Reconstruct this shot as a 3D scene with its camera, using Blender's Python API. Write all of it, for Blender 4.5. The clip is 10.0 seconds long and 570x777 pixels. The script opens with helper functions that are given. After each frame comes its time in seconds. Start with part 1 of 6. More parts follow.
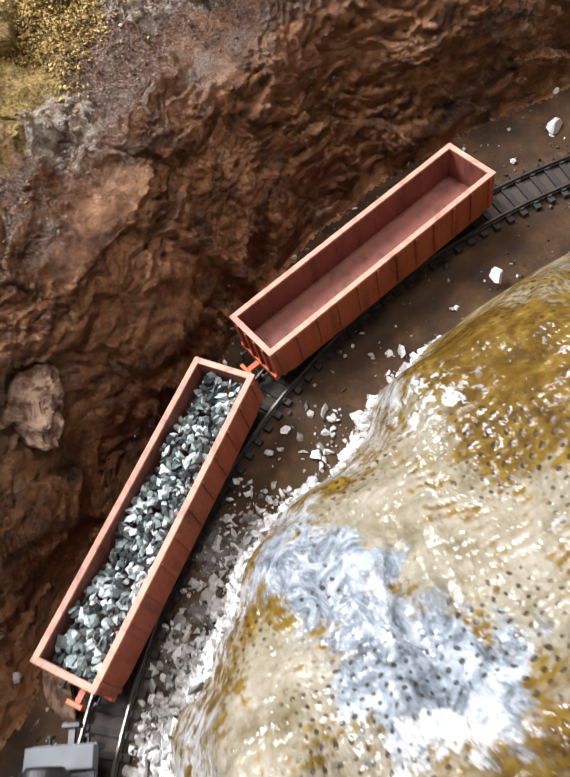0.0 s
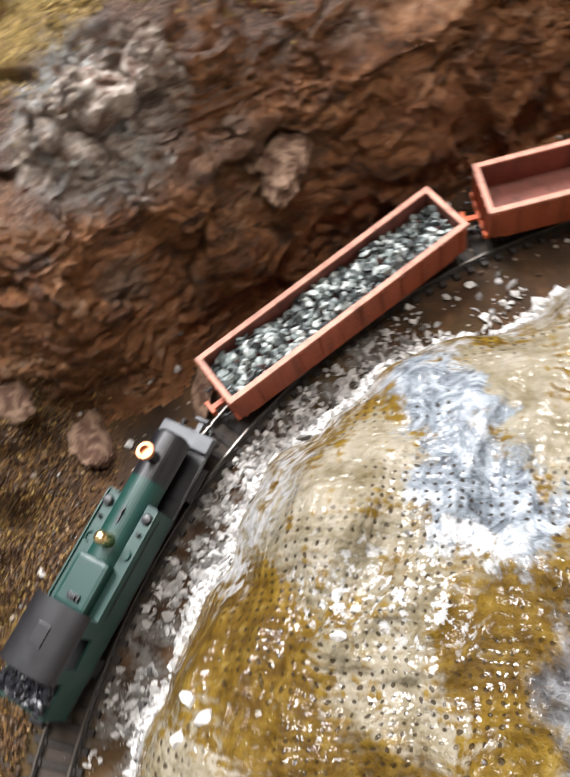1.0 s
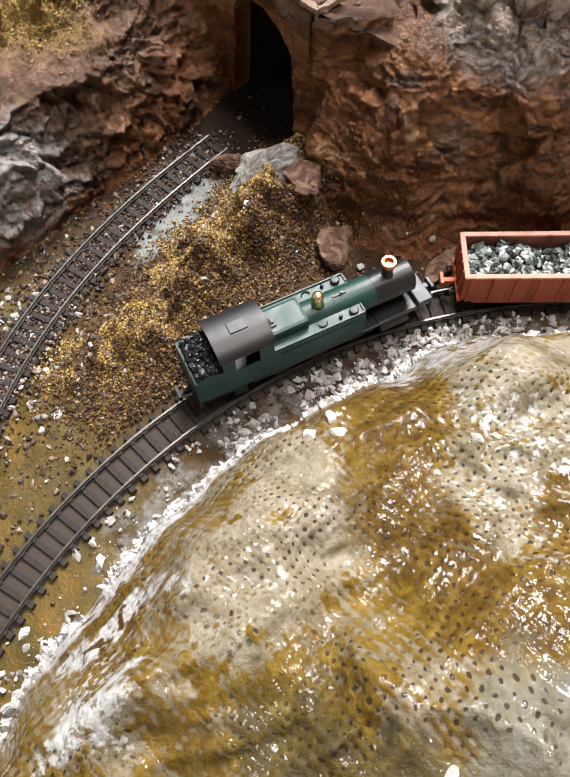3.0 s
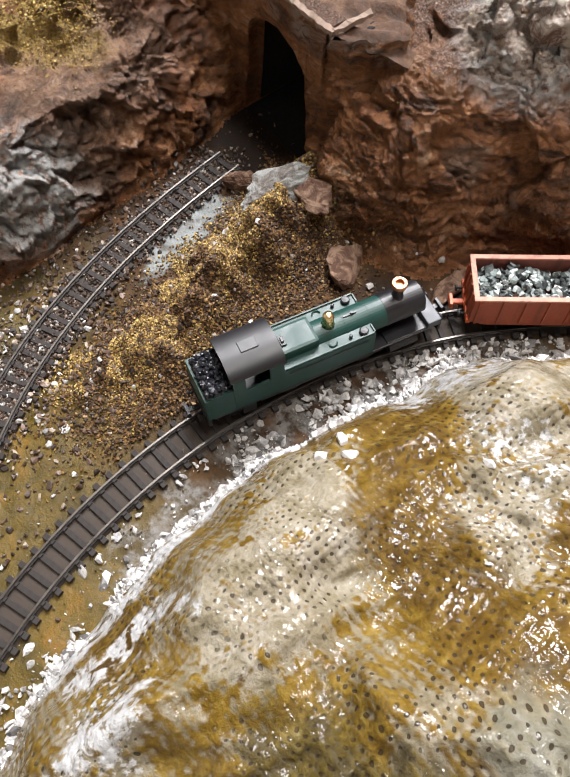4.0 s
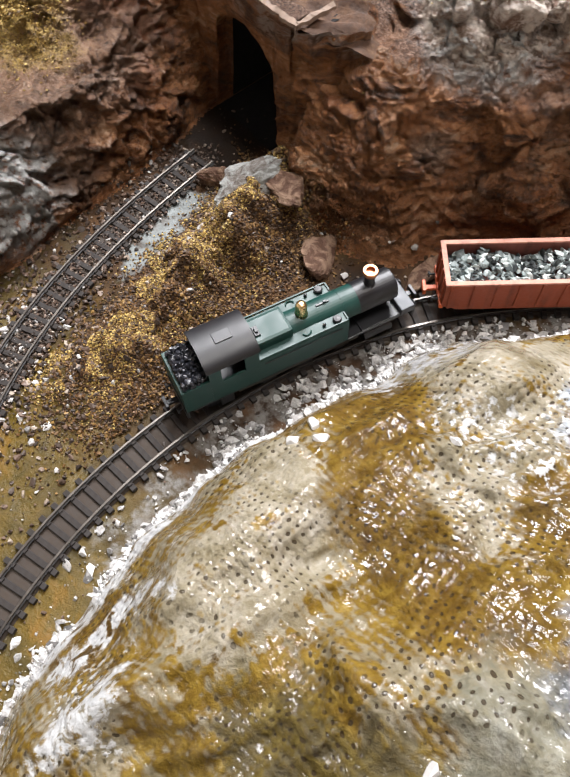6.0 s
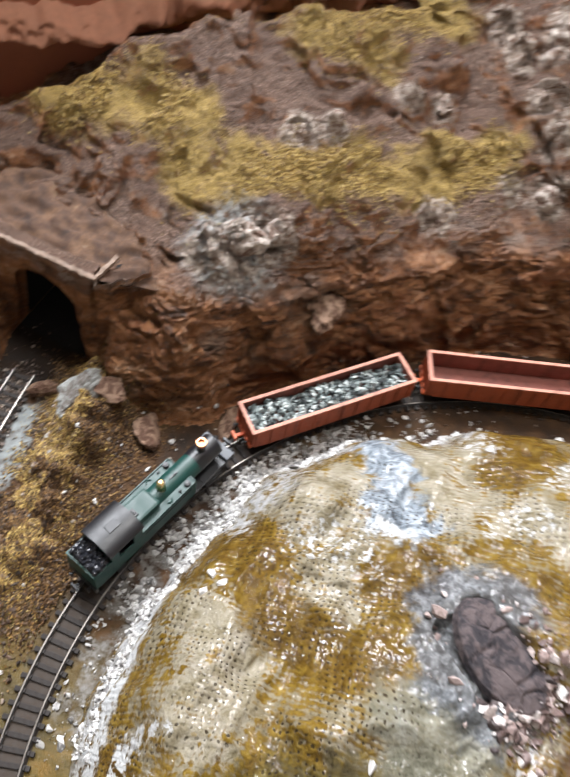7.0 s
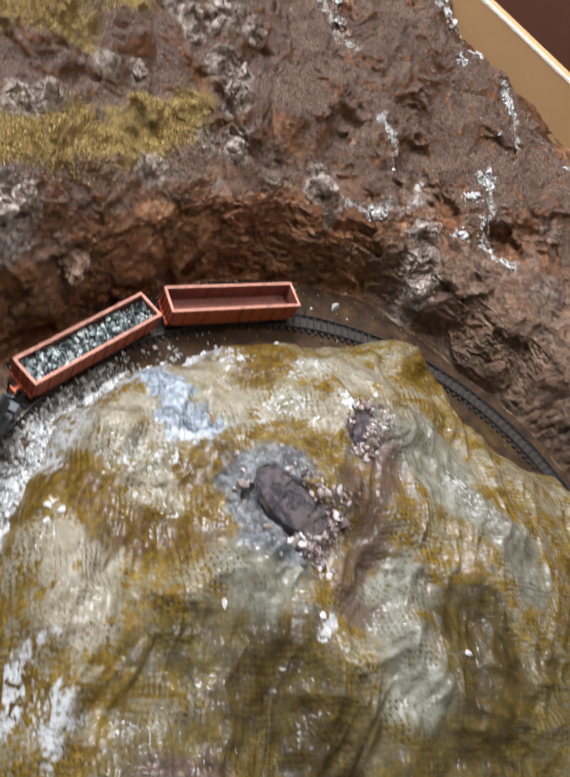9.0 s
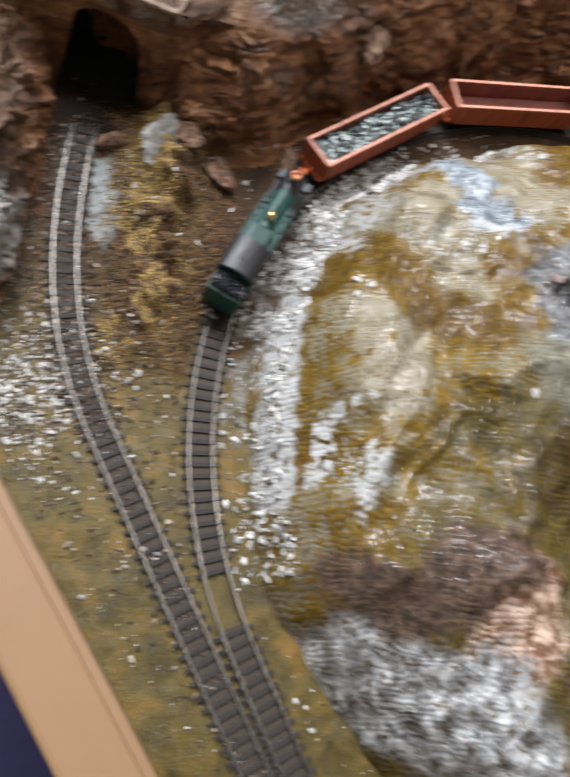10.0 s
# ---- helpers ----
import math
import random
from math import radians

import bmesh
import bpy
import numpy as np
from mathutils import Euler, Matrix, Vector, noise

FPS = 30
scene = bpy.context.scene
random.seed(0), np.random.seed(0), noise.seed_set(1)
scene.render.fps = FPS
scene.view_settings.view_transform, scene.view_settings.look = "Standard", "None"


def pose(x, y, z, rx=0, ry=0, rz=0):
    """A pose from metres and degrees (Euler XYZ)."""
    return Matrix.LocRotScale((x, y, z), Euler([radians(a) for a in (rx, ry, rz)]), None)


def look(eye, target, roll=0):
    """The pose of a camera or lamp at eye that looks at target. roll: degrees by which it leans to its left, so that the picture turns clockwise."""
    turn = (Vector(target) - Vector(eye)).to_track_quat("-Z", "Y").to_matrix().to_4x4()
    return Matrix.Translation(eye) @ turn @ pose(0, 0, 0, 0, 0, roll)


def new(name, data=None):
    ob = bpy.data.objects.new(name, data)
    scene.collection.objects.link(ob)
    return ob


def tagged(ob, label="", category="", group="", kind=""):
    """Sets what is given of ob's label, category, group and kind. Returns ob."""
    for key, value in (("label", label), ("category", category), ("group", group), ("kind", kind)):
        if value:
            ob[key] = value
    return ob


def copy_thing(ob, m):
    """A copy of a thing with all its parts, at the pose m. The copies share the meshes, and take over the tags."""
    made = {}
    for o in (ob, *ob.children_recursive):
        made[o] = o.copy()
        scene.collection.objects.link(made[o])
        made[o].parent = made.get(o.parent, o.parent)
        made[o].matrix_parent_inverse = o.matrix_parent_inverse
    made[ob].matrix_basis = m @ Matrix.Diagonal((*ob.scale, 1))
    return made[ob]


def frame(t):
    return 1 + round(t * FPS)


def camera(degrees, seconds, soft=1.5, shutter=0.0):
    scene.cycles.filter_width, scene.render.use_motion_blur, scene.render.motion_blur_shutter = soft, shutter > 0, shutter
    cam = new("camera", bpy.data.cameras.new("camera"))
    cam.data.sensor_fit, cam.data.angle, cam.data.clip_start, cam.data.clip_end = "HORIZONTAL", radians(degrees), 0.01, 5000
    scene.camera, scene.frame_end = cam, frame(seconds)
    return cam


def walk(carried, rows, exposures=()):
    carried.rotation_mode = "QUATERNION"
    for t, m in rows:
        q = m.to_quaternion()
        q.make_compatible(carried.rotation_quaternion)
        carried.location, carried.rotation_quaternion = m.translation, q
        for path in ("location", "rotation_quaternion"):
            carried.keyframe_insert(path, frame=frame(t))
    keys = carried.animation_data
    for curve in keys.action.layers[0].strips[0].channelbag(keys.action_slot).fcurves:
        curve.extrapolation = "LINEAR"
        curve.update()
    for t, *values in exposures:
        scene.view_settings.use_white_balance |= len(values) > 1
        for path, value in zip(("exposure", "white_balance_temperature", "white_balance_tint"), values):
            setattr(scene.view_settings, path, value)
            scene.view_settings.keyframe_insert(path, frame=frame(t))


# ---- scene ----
cam = camera(41.44, 10.0, soft=1.75, shutter=0.4)
# seconds, place in metres, turn in degrees
PATH = [
    (0, -0.10644, 0.02606, 0.16532, 28.87, 10.61, -4.55),
    (0.5, -0.09652, 0.01489, 0.17991, 25.99, 11.95, 2.05),
    (1, -0.10181, 0.00803, 0.18220, 22.70, 10.52, 25.16),
    (1.5, -0.08958, -0.00446, 0.18087, 24.93, 9.59, 43.32),
    (2, -0.08530, -0.02523, 0.19516, 26.51, 2.96, 56.58),
    (2.5, -0.08282, -0.04335, 0.19135, 26.46, 2.05, 61.11),
    (3, -0.08366, -0.04759, 0.19104, 27.01, 1.57, 62.05),
    (4.5, -0.08792, -0.04998, 0.19309, 27.74, 0.71, 62.95),
    (5, -0.08775, -0.04943, 0.19263, 27.48, 0.83, 62.61),
    (6.3, -0.07634, -0.04240, 0.19456, 27.75, 2.31, 59.22),
    (6.5, -0.07422, -0.04039, 0.22387, 29.89, 0.95, 52.50),
    (7, -0.09673, -0.07704, 0.27409, 33.01, -6.91, 37.47),
    (7.5, -0.10654, -0.09754, 0.29764, 38.47, -13.93, 18.14),
    (8, -0.12200, -0.10009, 0.30068, 39.98, -14.12, 10.91),
    (8.5, -0.13092, -0.12138, 0.30791, 37.74, -16.71, 10.00),
    (9, -0.12966, -0.12890, 0.30698, 34.00, -22.57, 14.03),
    (9.5, -0.15140, -0.16024, 0.28634, 25.39, -24.98, 16.40),
    (10, -0.17345, -0.16959, 0.26982, 19.96, -16.48, 24.71),
]
walk(cam, [(t, pose(x, y, z, rx, ry, rz)) for t, x, y, z, rx, ry, rz in PATH], [(0.0, 0.1, 6350, 10), (1.0, 0.08, 6600, 10), (1.5, 0.05, 7150, 12), (2.0, 0.08, 7300, 12), (3.0, 0.1, 6800, 11), (4.5, 0.15, 6550, 11), (7.0, 0.05, 6300, 9), (7.5, 0.0, 6050, 8), (8.0, -0.08, 6600, 10), (9.0, -0.25, 6100, 8), (9.5, -0.15, 6050, 7), (10.0, -0.2, 6250, 8)])

# ---- light and air ----
world = bpy.data.worlds.new("room_air")
scene.world = world
world.use_nodes = True
world.node_tree.nodes["Background"].inputs["Color"].default_value = (1.0, 0.95, 0.90, 1)
world.node_tree.nodes["Background"].inputs["Strength"].default_value = 0.20
scene.view_settings.exposure = 0.0


def area(name, eye, target, size_x, size_y, watts, colour):
    lamp = bpy.data.lights.new(name, "AREA")
    lamp.shape, lamp.size, lamp.size_y, lamp.energy, lamp.color = "RECTANGLE", size_x, size_y, watts, colour
    ob = new(name, lamp)
    ob.matrix_world = look(eye, target)
    return ob


area("window_light", (-0.88, 0.57, 1.28), (0, 0.02, 0), 0.75, 0.65, 58, (0.95, 0.95, 0.98))
area("ceiling_light", (0.05, 0.35, 1.66), (0, 0, 0), 0.5, 0.12, 15, (0.99, 0.96, 0.92))

# ---- shapes: everything below is in centimetres, brought to metres by CM ----
CM = 0.01
AX_U, AX_N = Vector((0.84, -0.5426, 0)).normalized(), Vector((0.5426, 0.84, 0)).normalized()
R_TRACK, GAUGE = 18.15, 0.9


def lattice(ix, iy, iz, seed):
    h = (ix * 374761393 + iy * 668265263 + iz * 1274126177 + seed * 974711) & 0xFFFFFFFF
    h = ((h ^ (h >> 13)) * 1103515245) & 0xFFFFFFFF
    h = ((h ^ (h >> 16)) * 2246822519) & 0xFFFFFFFF
    return ((h ^ (h >> 15)) & 0xFFFFFF) / float(0xFFFFFF) * 2 - 1


def soft_noise(p, scale, seed=0):
    """Value noise from -1 to 1 at the rows of p."""
    q = np.asarray(p, float) / scale
    b = np.floor(q).astype(np.int64)
    f = q - b
    f = f * f * f * (f * (f * 6 - 15) + 10)
    out = 0
    for dx in (0, 1):
        for dy in (0, 1):
            for dz in (0, 1):
                w = (f[:, 0] if dx else 1 - f[:, 0]) * (f[:, 1] if dy else 1 - f[:, 1]) * (f[:, 2] if dz else 1 - f[:, 2])
                out = out + w * lattice(b[:, 0] + dx, b[:, 1] + dy, b[:, 2] + dz, seed)
    return out


def fbm(p, scale, octaves=4, seed=0, gain=0.5):
    total, amp = 0, 1.0
    for k in range(octaves):
        total = total + amp * soft_noise(p, scale / 2**k, seed + 17 * k)
        amp *= gain
    return total


def ridged(p, scale, octaves=4, seed=0):
    total, amp = 0, 1.0
    for k in range(octaves):
        total = total + amp * (1 - 2 * np.abs(soft_noise(p, scale / 2**k, seed + 31 * k)))
        amp *= 0.55
    return total


def blocks(p, scale, seed=0):
    """Cellular fracture: for each point the gap to the next cell, a number of its own cell, and a tilted facet height."""
    q = np.asarray(p, float) / scale
    base = np.floor(q).astype(np.int64)
    first, second = np.full(len(q), 9.0), np.full(len(q), 9.0)
    own, facet = np.zeros(len(q)), np.zeros(len(q))
    for dx in (-1, 0, 1):
        for dy in (-1, 0, 1):
            for dz in (-1, 0, 1):
                c = base + (dx, dy, dz)
                j = np.stack([lattice(c[:, 0], c[:, 1], c[:, 2], seed + k) for k in (1, 2, 3)], 1) * 0.45 + 0.5
                off = q - c - j
                d = np.linalg.norm(off, axis=1)
                near = d < first
                second = np.where(near, first, np.minimum(second, d))
                first = np.where(near, d, first)
                lean = np.stack([lattice(c[:, 0], c[:, 1], c[:, 2], seed + k) for k in (5, 6, 7)], 1)
                own = np.where(near, lattice(c[:, 0], c[:, 1], c[:, 2], seed + 4), own)
                facet = np.where(near, (lean * off).sum(1), facet)
    return second - first, own, facet


def smooth(a, b, x):
    t = np.clip((x - a) / (b - a), 0, 1)
    return t * t * (3 - 2 * t)


def mesh_of(name, verts, faces, material, smooth_faces=True):
    me = bpy.data.meshes.new(name)
    me.from_pydata([tuple(v) for v in np.asarray(verts) * CM], [], [tuple(int(i) for i in f) for f in faces])
    me.materials.append(material)
    me.polygons.foreach_set("use_smooth", [smooth_faces] * len(me.polygons))
    me.update()
    return me


def part(name, bm, material, parent=None, label="", smooth_faces=False):
    """Links a bmesh in centimetres as one mesh object, under its thing."""
    bmesh.ops.scale(bm, vec=(CM, CM, CM), verts=bm.verts)
    bmesh.ops.recalc_face_normals(bm, faces=bm.faces)
    me = bpy.data.meshes.new(name)
    bm.to_mesh(me)
    bm.free()
    me.materials.append(material)
    me.polygons.foreach_set("use_smooth", [smooth_faces] * len(me.polygons))
    ob = new(name, me)
    if parent is not None:
        ob.parent = parent
    if label:
        tagged(ob, label)
    return ob


def box(bm, x0, x1, y0, y1, z0, z1, bevel=0.0):
    r = bmesh.ops.create_cube(bm, size=1)
    bmesh.ops.scale(bm, vec=(x1 - x0, y1 - y0, z1 - z0), verts=r["verts"])
    bmesh.ops.translate(bm, vec=((x0 + x1) / 2, (y0 + y1) / 2, (z0 + z1) / 2), verts=r["verts"])
    if bevel:
        edges = list({e for v in r["verts"] for e in v.link_edges})
        bmesh.ops.bevel(bm, geom=edges, offset=bevel, segments=2, affect="EDGES", profile=0.6)
    return bm


def rod(bm, a, b, r0, r1=None, sides=16):
    a, b = Vector(a), Vector(b)
    turn = (b - a).to_track_quat("Z", "Y").to_matrix().to_4x4()
    bmesh.ops.create_cone(bm, cap_ends=True, segments=sides, radius1=r0, radius2=r0 if r1 is None else r1, depth=(b - a).length,
                          matrix=Matrix.Translation((a + b) / 2) @ turn)
    return bm


def lathe(bm, profile, sides=24, at=(0, 0, 0)):
    """A turned body round the z axis from (radius, height) pairs."""
    rings = []
    for r, z in profile:
        rings.append([bm.verts.new((at[0] + r * math.cos(2 * math.pi * k / sides), at[1] + r * math.sin(2 * math.pi * k / sides), at[2] + z)) for k in range(sides)])
    for a, b in zip(rings, rings[1:]):
        for k in range(sides):
            bm.faces.new((a[k], a[(k + 1) % sides], b[(k + 1) % sides], b[k]))
    bm.faces.new(rings[-1])
    bm.faces.new(rings[0][::-1])
    return bm


def sweep(bm, path, section):
    """A closed section of (across, up) pairs, along a path of (point, side) in the plane."""
    rings = [[bm.verts.new((p[0] + s[0] * a, p[1] + s[1] * a, u)) for a, u in section] for p, s in path]
    n = len(section)
    for a, b in zip(rings, rings[1:]):
        for k in range(n):
            bm.faces.new((a[k], a[(k + 1) % n], b[(k + 1) % n], b[k]))
    bm.faces.new(rings[0][::-1])
    bm.faces.new(rings[-1])
    return bm


def prism(bm, outline, y0, y1):
    """An outline of (x, z) pairs, drawn out along y."""
    a = [bm.verts.new((x, y0, z)) for x, z in outline]
    b = [bm.verts.new((x, y1, z)) for x, z in outline]
    n = len(a)
    for k in range(n):
        bm.faces.new((a[k], a[(k + 1) % n], b[(k + 1) % n], b[k]))
    bm.faces.new(a[::-1])
    bm.faces.new(b)
    return bm


def resample(line, step):
    line = np.array(line, float)
    seg = np.hypot(*np.diff(line, axis=0).T)
    s = np.r_[0, np.cumsum(seg)]
    q = np.arange(0, s[-1], step)
    p = np.stack([np.interp(q, s, line[:, k]) for k in (0, 1)], 1)
    d = np.gradient(p, axis=0)
    d /= np.linalg.norm(d, axis=1)[:, None]
    return p, d


# ---- materials ----
class Nodes:
    def __init__(self, name):
        self.mat = bpy.data.materials.new(name)
        self.mat.use_nodes = True
        self.tree = self.mat.node_tree
        self.bsdf = self.tree.nodes["Principled BSDF"]
        self.place = self.tree.nodes.new("ShaderNodeTexCoord").outputs["Object"]

    def add(self, kind, **values):
        node = self.tree.nodes.new(kind)
        for key, value in values.items():
            self.put(node, key, value)
        return node

    def put(self, node, key, value):
        slot = node.inputs[int(key[1:])] if key[0] == "i" and key[1:].isdigit() else node.inputs[key.replace("_", " ")]
        if hasattr(value, "links"):
            self.tree.links.new(value, slot)
        else:
            slot.default_value = value

    def noise(self, size_cm, detail=6.0, rough=0.6, distortion=0.0, vector=None):
        n = self.add("ShaderNodeTexNoise", Scale=1 / (size_cm * CM), Detail=detail, Roughness=rough, Distortion=distortion)
        self.tree.links.new(vector or self.place, n.inputs["Vector"])
        return n.outputs["Fac"]

    def cells(self, size_cm, feature="F1", out="Distance", vector=None):
        n = self.add("ShaderNodeTexVoronoi", Scale=1 / (size_cm * CM))
        n.feature = feature
        self.tree.links.new(vector or self.place, n.inputs["Vector"])
        return n.outputs[out]

    def ramp(self, fac, *stops):
        n = self.tree.nodes.new("ShaderNodeValToRGB")
        while len(n.color_ramp.elements) < len(stops):
            n.color_ramp.elements.new(0.5)
        for e, (pos, col) in zip(n.color_ramp.elements, stops):
            e.position = pos
            e.color = (*col, 1) if len(col) == 3 else col
        self.tree.links.new(fac, n.inputs["Fac"])
        return n.outputs["Color"]

    def span(self, value, a, b, c=0.0, d=1.0):
        n = self.add("ShaderNodeMapRange", From_Min=a, From_Max=b, To_Min=c, To_Max=d)
        n.interpolation_type = "SMOOTHSTEP"
        self.tree.links.new(value, n.inputs["Value"])
        return n.outputs["Result"]

    def mix(self, fac, a, b, way="MIX"):
        n = self.tree.nodes.new("ShaderNodeMix")
        n.data_type, n.blend_type = "RGBA", way
        for slot, v in ((n.inputs["Factor"], fac), (n.inputs[6], a), (n.inputs[7], b)):
            if hasattr(v, "links"):
                self.tree.links.new(v, slot)
            elif isinstance(v, tuple):
                slot.default_value = (*v, 1)
            else:
                slot.default_value = v
        return n.outputs[2]

    def math(self, way, a, b=0.0):
        n = self.tree.nodes.new("ShaderNodeMath")
        n.operation = way
        for slot, v in zip(n.inputs, (a, b)):
            if hasattr(v, "links"):
                self.tree.links.new(v, slot)
            else:
                slot.default_value = v
        return n.outputs[0]

    def vmath(self, way, a, b):
        n = self.tree.nodes.new("ShaderNodeVectorMath")
        n.operation = way
        for slot, v in zip(n.inputs, (a, b)):
            if hasattr(v, "links"):
                self.tree.links.new(v, slot)
            else:
                slot.default_value = v
        return n.outputs["Value"] if way in ("DISTANCE", "DOT_PRODUCT", "LENGTH") else n.outputs["Vector"]

    def spot(self, at_cm, inner, outer, wobble=None):
        """1 inside a round patch of paint, 0 outside it."""
        d = self.vmath("DISTANCE", self.place, tuple(c * CM for c in at_cm))
        if wobble is not None:
            d = self.math("ADD", d, self.math("MULTIPLY", self.math("SUBTRACT", wobble, 0.5), 2.2 * CM))
        return self.span(d, inner * CM, outer * CM, 1.0, 0.0)

    def bump(self, height, strength, depth_cm, after=None):
        n = self.add("ShaderNodeBump", Strength=strength, Distance=depth_cm * CM)
        self.tree.links.new(height, n.inputs["Height"])
        if after is not None:
            self.tree.links.new(after, n.inputs["Normal"])
        return n.outputs["Normal"]

    def finish(self, colour, rough=0.6, normal=None, metal=0.0, specular=0.5, coat=0.0):
        for key, v in (("Base Color", colour), ("Roughness", rough), ("Metallic", metal), ("Specular IOR Level", specular), ("Coat Weight", coat)):
            slot = self.bsdf.inputs[key]
            if hasattr(v, "links"):
                self.tree.links.new(v, slot)
            else:
                slot.default_value = (*v, 1) if isinstance(v, tuple) else v
        if normal is not None:
            self.tree.links.new(normal, self.bsdf.inputs["Normal"])
        return self.mat


def plain(name, colour, rough=0.5, metal=0.0, grain_cm=0.25, vary=0.25, relief=0.004, coat=0.0):
    n = Nodes(name)
    a, b = n.noise(grain_cm), n.noise(grain_cm * 7)
    dark = tuple(c * (1 - vary) for c in colour)
    light = tuple(min(1, c * (1 + vary)) for c in colour)
    c = n.mix(b, n.mix(a, dark, light), n.mix(a, colour, light))
    return n.finish(c, n.span(a, 0.2, 0.8, rough * 0.85, min(1, rough * 1.2)), n.bump(a, 0.4, relief), metal, coat=coat)


LAND_PAINTS = {
    "moss_line": [[(-33.4, 10.6), (-31.0, 9.6), (-29.0, 11.0), (-26.4, 11.6)], [(-30.6, 15.6), (-28.0, 18.4), (-26.2, 20.6), (-23.8, 22.4), (-21.8, 23.8)], [(-25.0, 18.3), (-22.8, 20.0)], [(-24.8, 10.0), (-22.4, 12.2), (-20.6, 14.2), (-18.8, 16.6), (-17.4, 19.2), (-16.4, 20.9)], [(-30.8, -2.8), (-30.6, -1.6)]],
    "slate_line": [[(-1.2, 22.2), (0.8, 21.4), (4.0, 20.4), (8.6, 18.4), (13.0, 15.2)], [(2.4, 24.2), (6.0, 22.6), (11.0, 19.6)]],
    "plaster_crest": [[(-15.6, 38.6), (-14.6, 37.4), (-13.2, 34.7), (-10.9, 32.7), (-9.6, 31.9)], [(-6.6, 28.5), (-5.1, 26.7)], [(-2.7, 27.0), (-2.5, 25.4), (-3.3, 24.2), (-6.6, 22.5), (-8.6, 22.2)], [(1.2, 29.6), (1.6, 28.4), (2.5, 26.7), (4.5, 24.6)], [(-2.6, 23.4), (-1.2, 24.2)], [(2.0, 34.6), (3.0, 32.5)]],
}

OUTCROPS = ((-19.7, 25.5, 0.8), (-18.6, 25.2, 0.7), (-18.0, 24.6, 0.6), (-16.9, 27.2, 1.3), (-15.6, 27.2, 0.9), (-17.0, 25.9, 0.7), (-15.9, 23.7, 1.0), (-14.9, 24.4, 0.6), (-14.5, 22.6, 0.8), (-13.6, 20.6, 0.8),
            (-15.2, 20.0, 0.6), (-8.5, 22.2, 1.0), (-7.4, 21.6, 0.6), (-1.5, 24.0, 0.9), (-0.9, 22.4, 0.9), (-0.3, 21.2, 0.8), (-22.7, 14.4, 0.9), (-21.9, 15.6, 0.6), (-20.6, 19.3, 0.7), (-19.4, 20.6, 0.6), (-16.8, 16.5, 0.8), (-21.4, 9.2, 1.1), (-22.3, 8.2, 0.9), (-20.6, 10.4, 0.7))


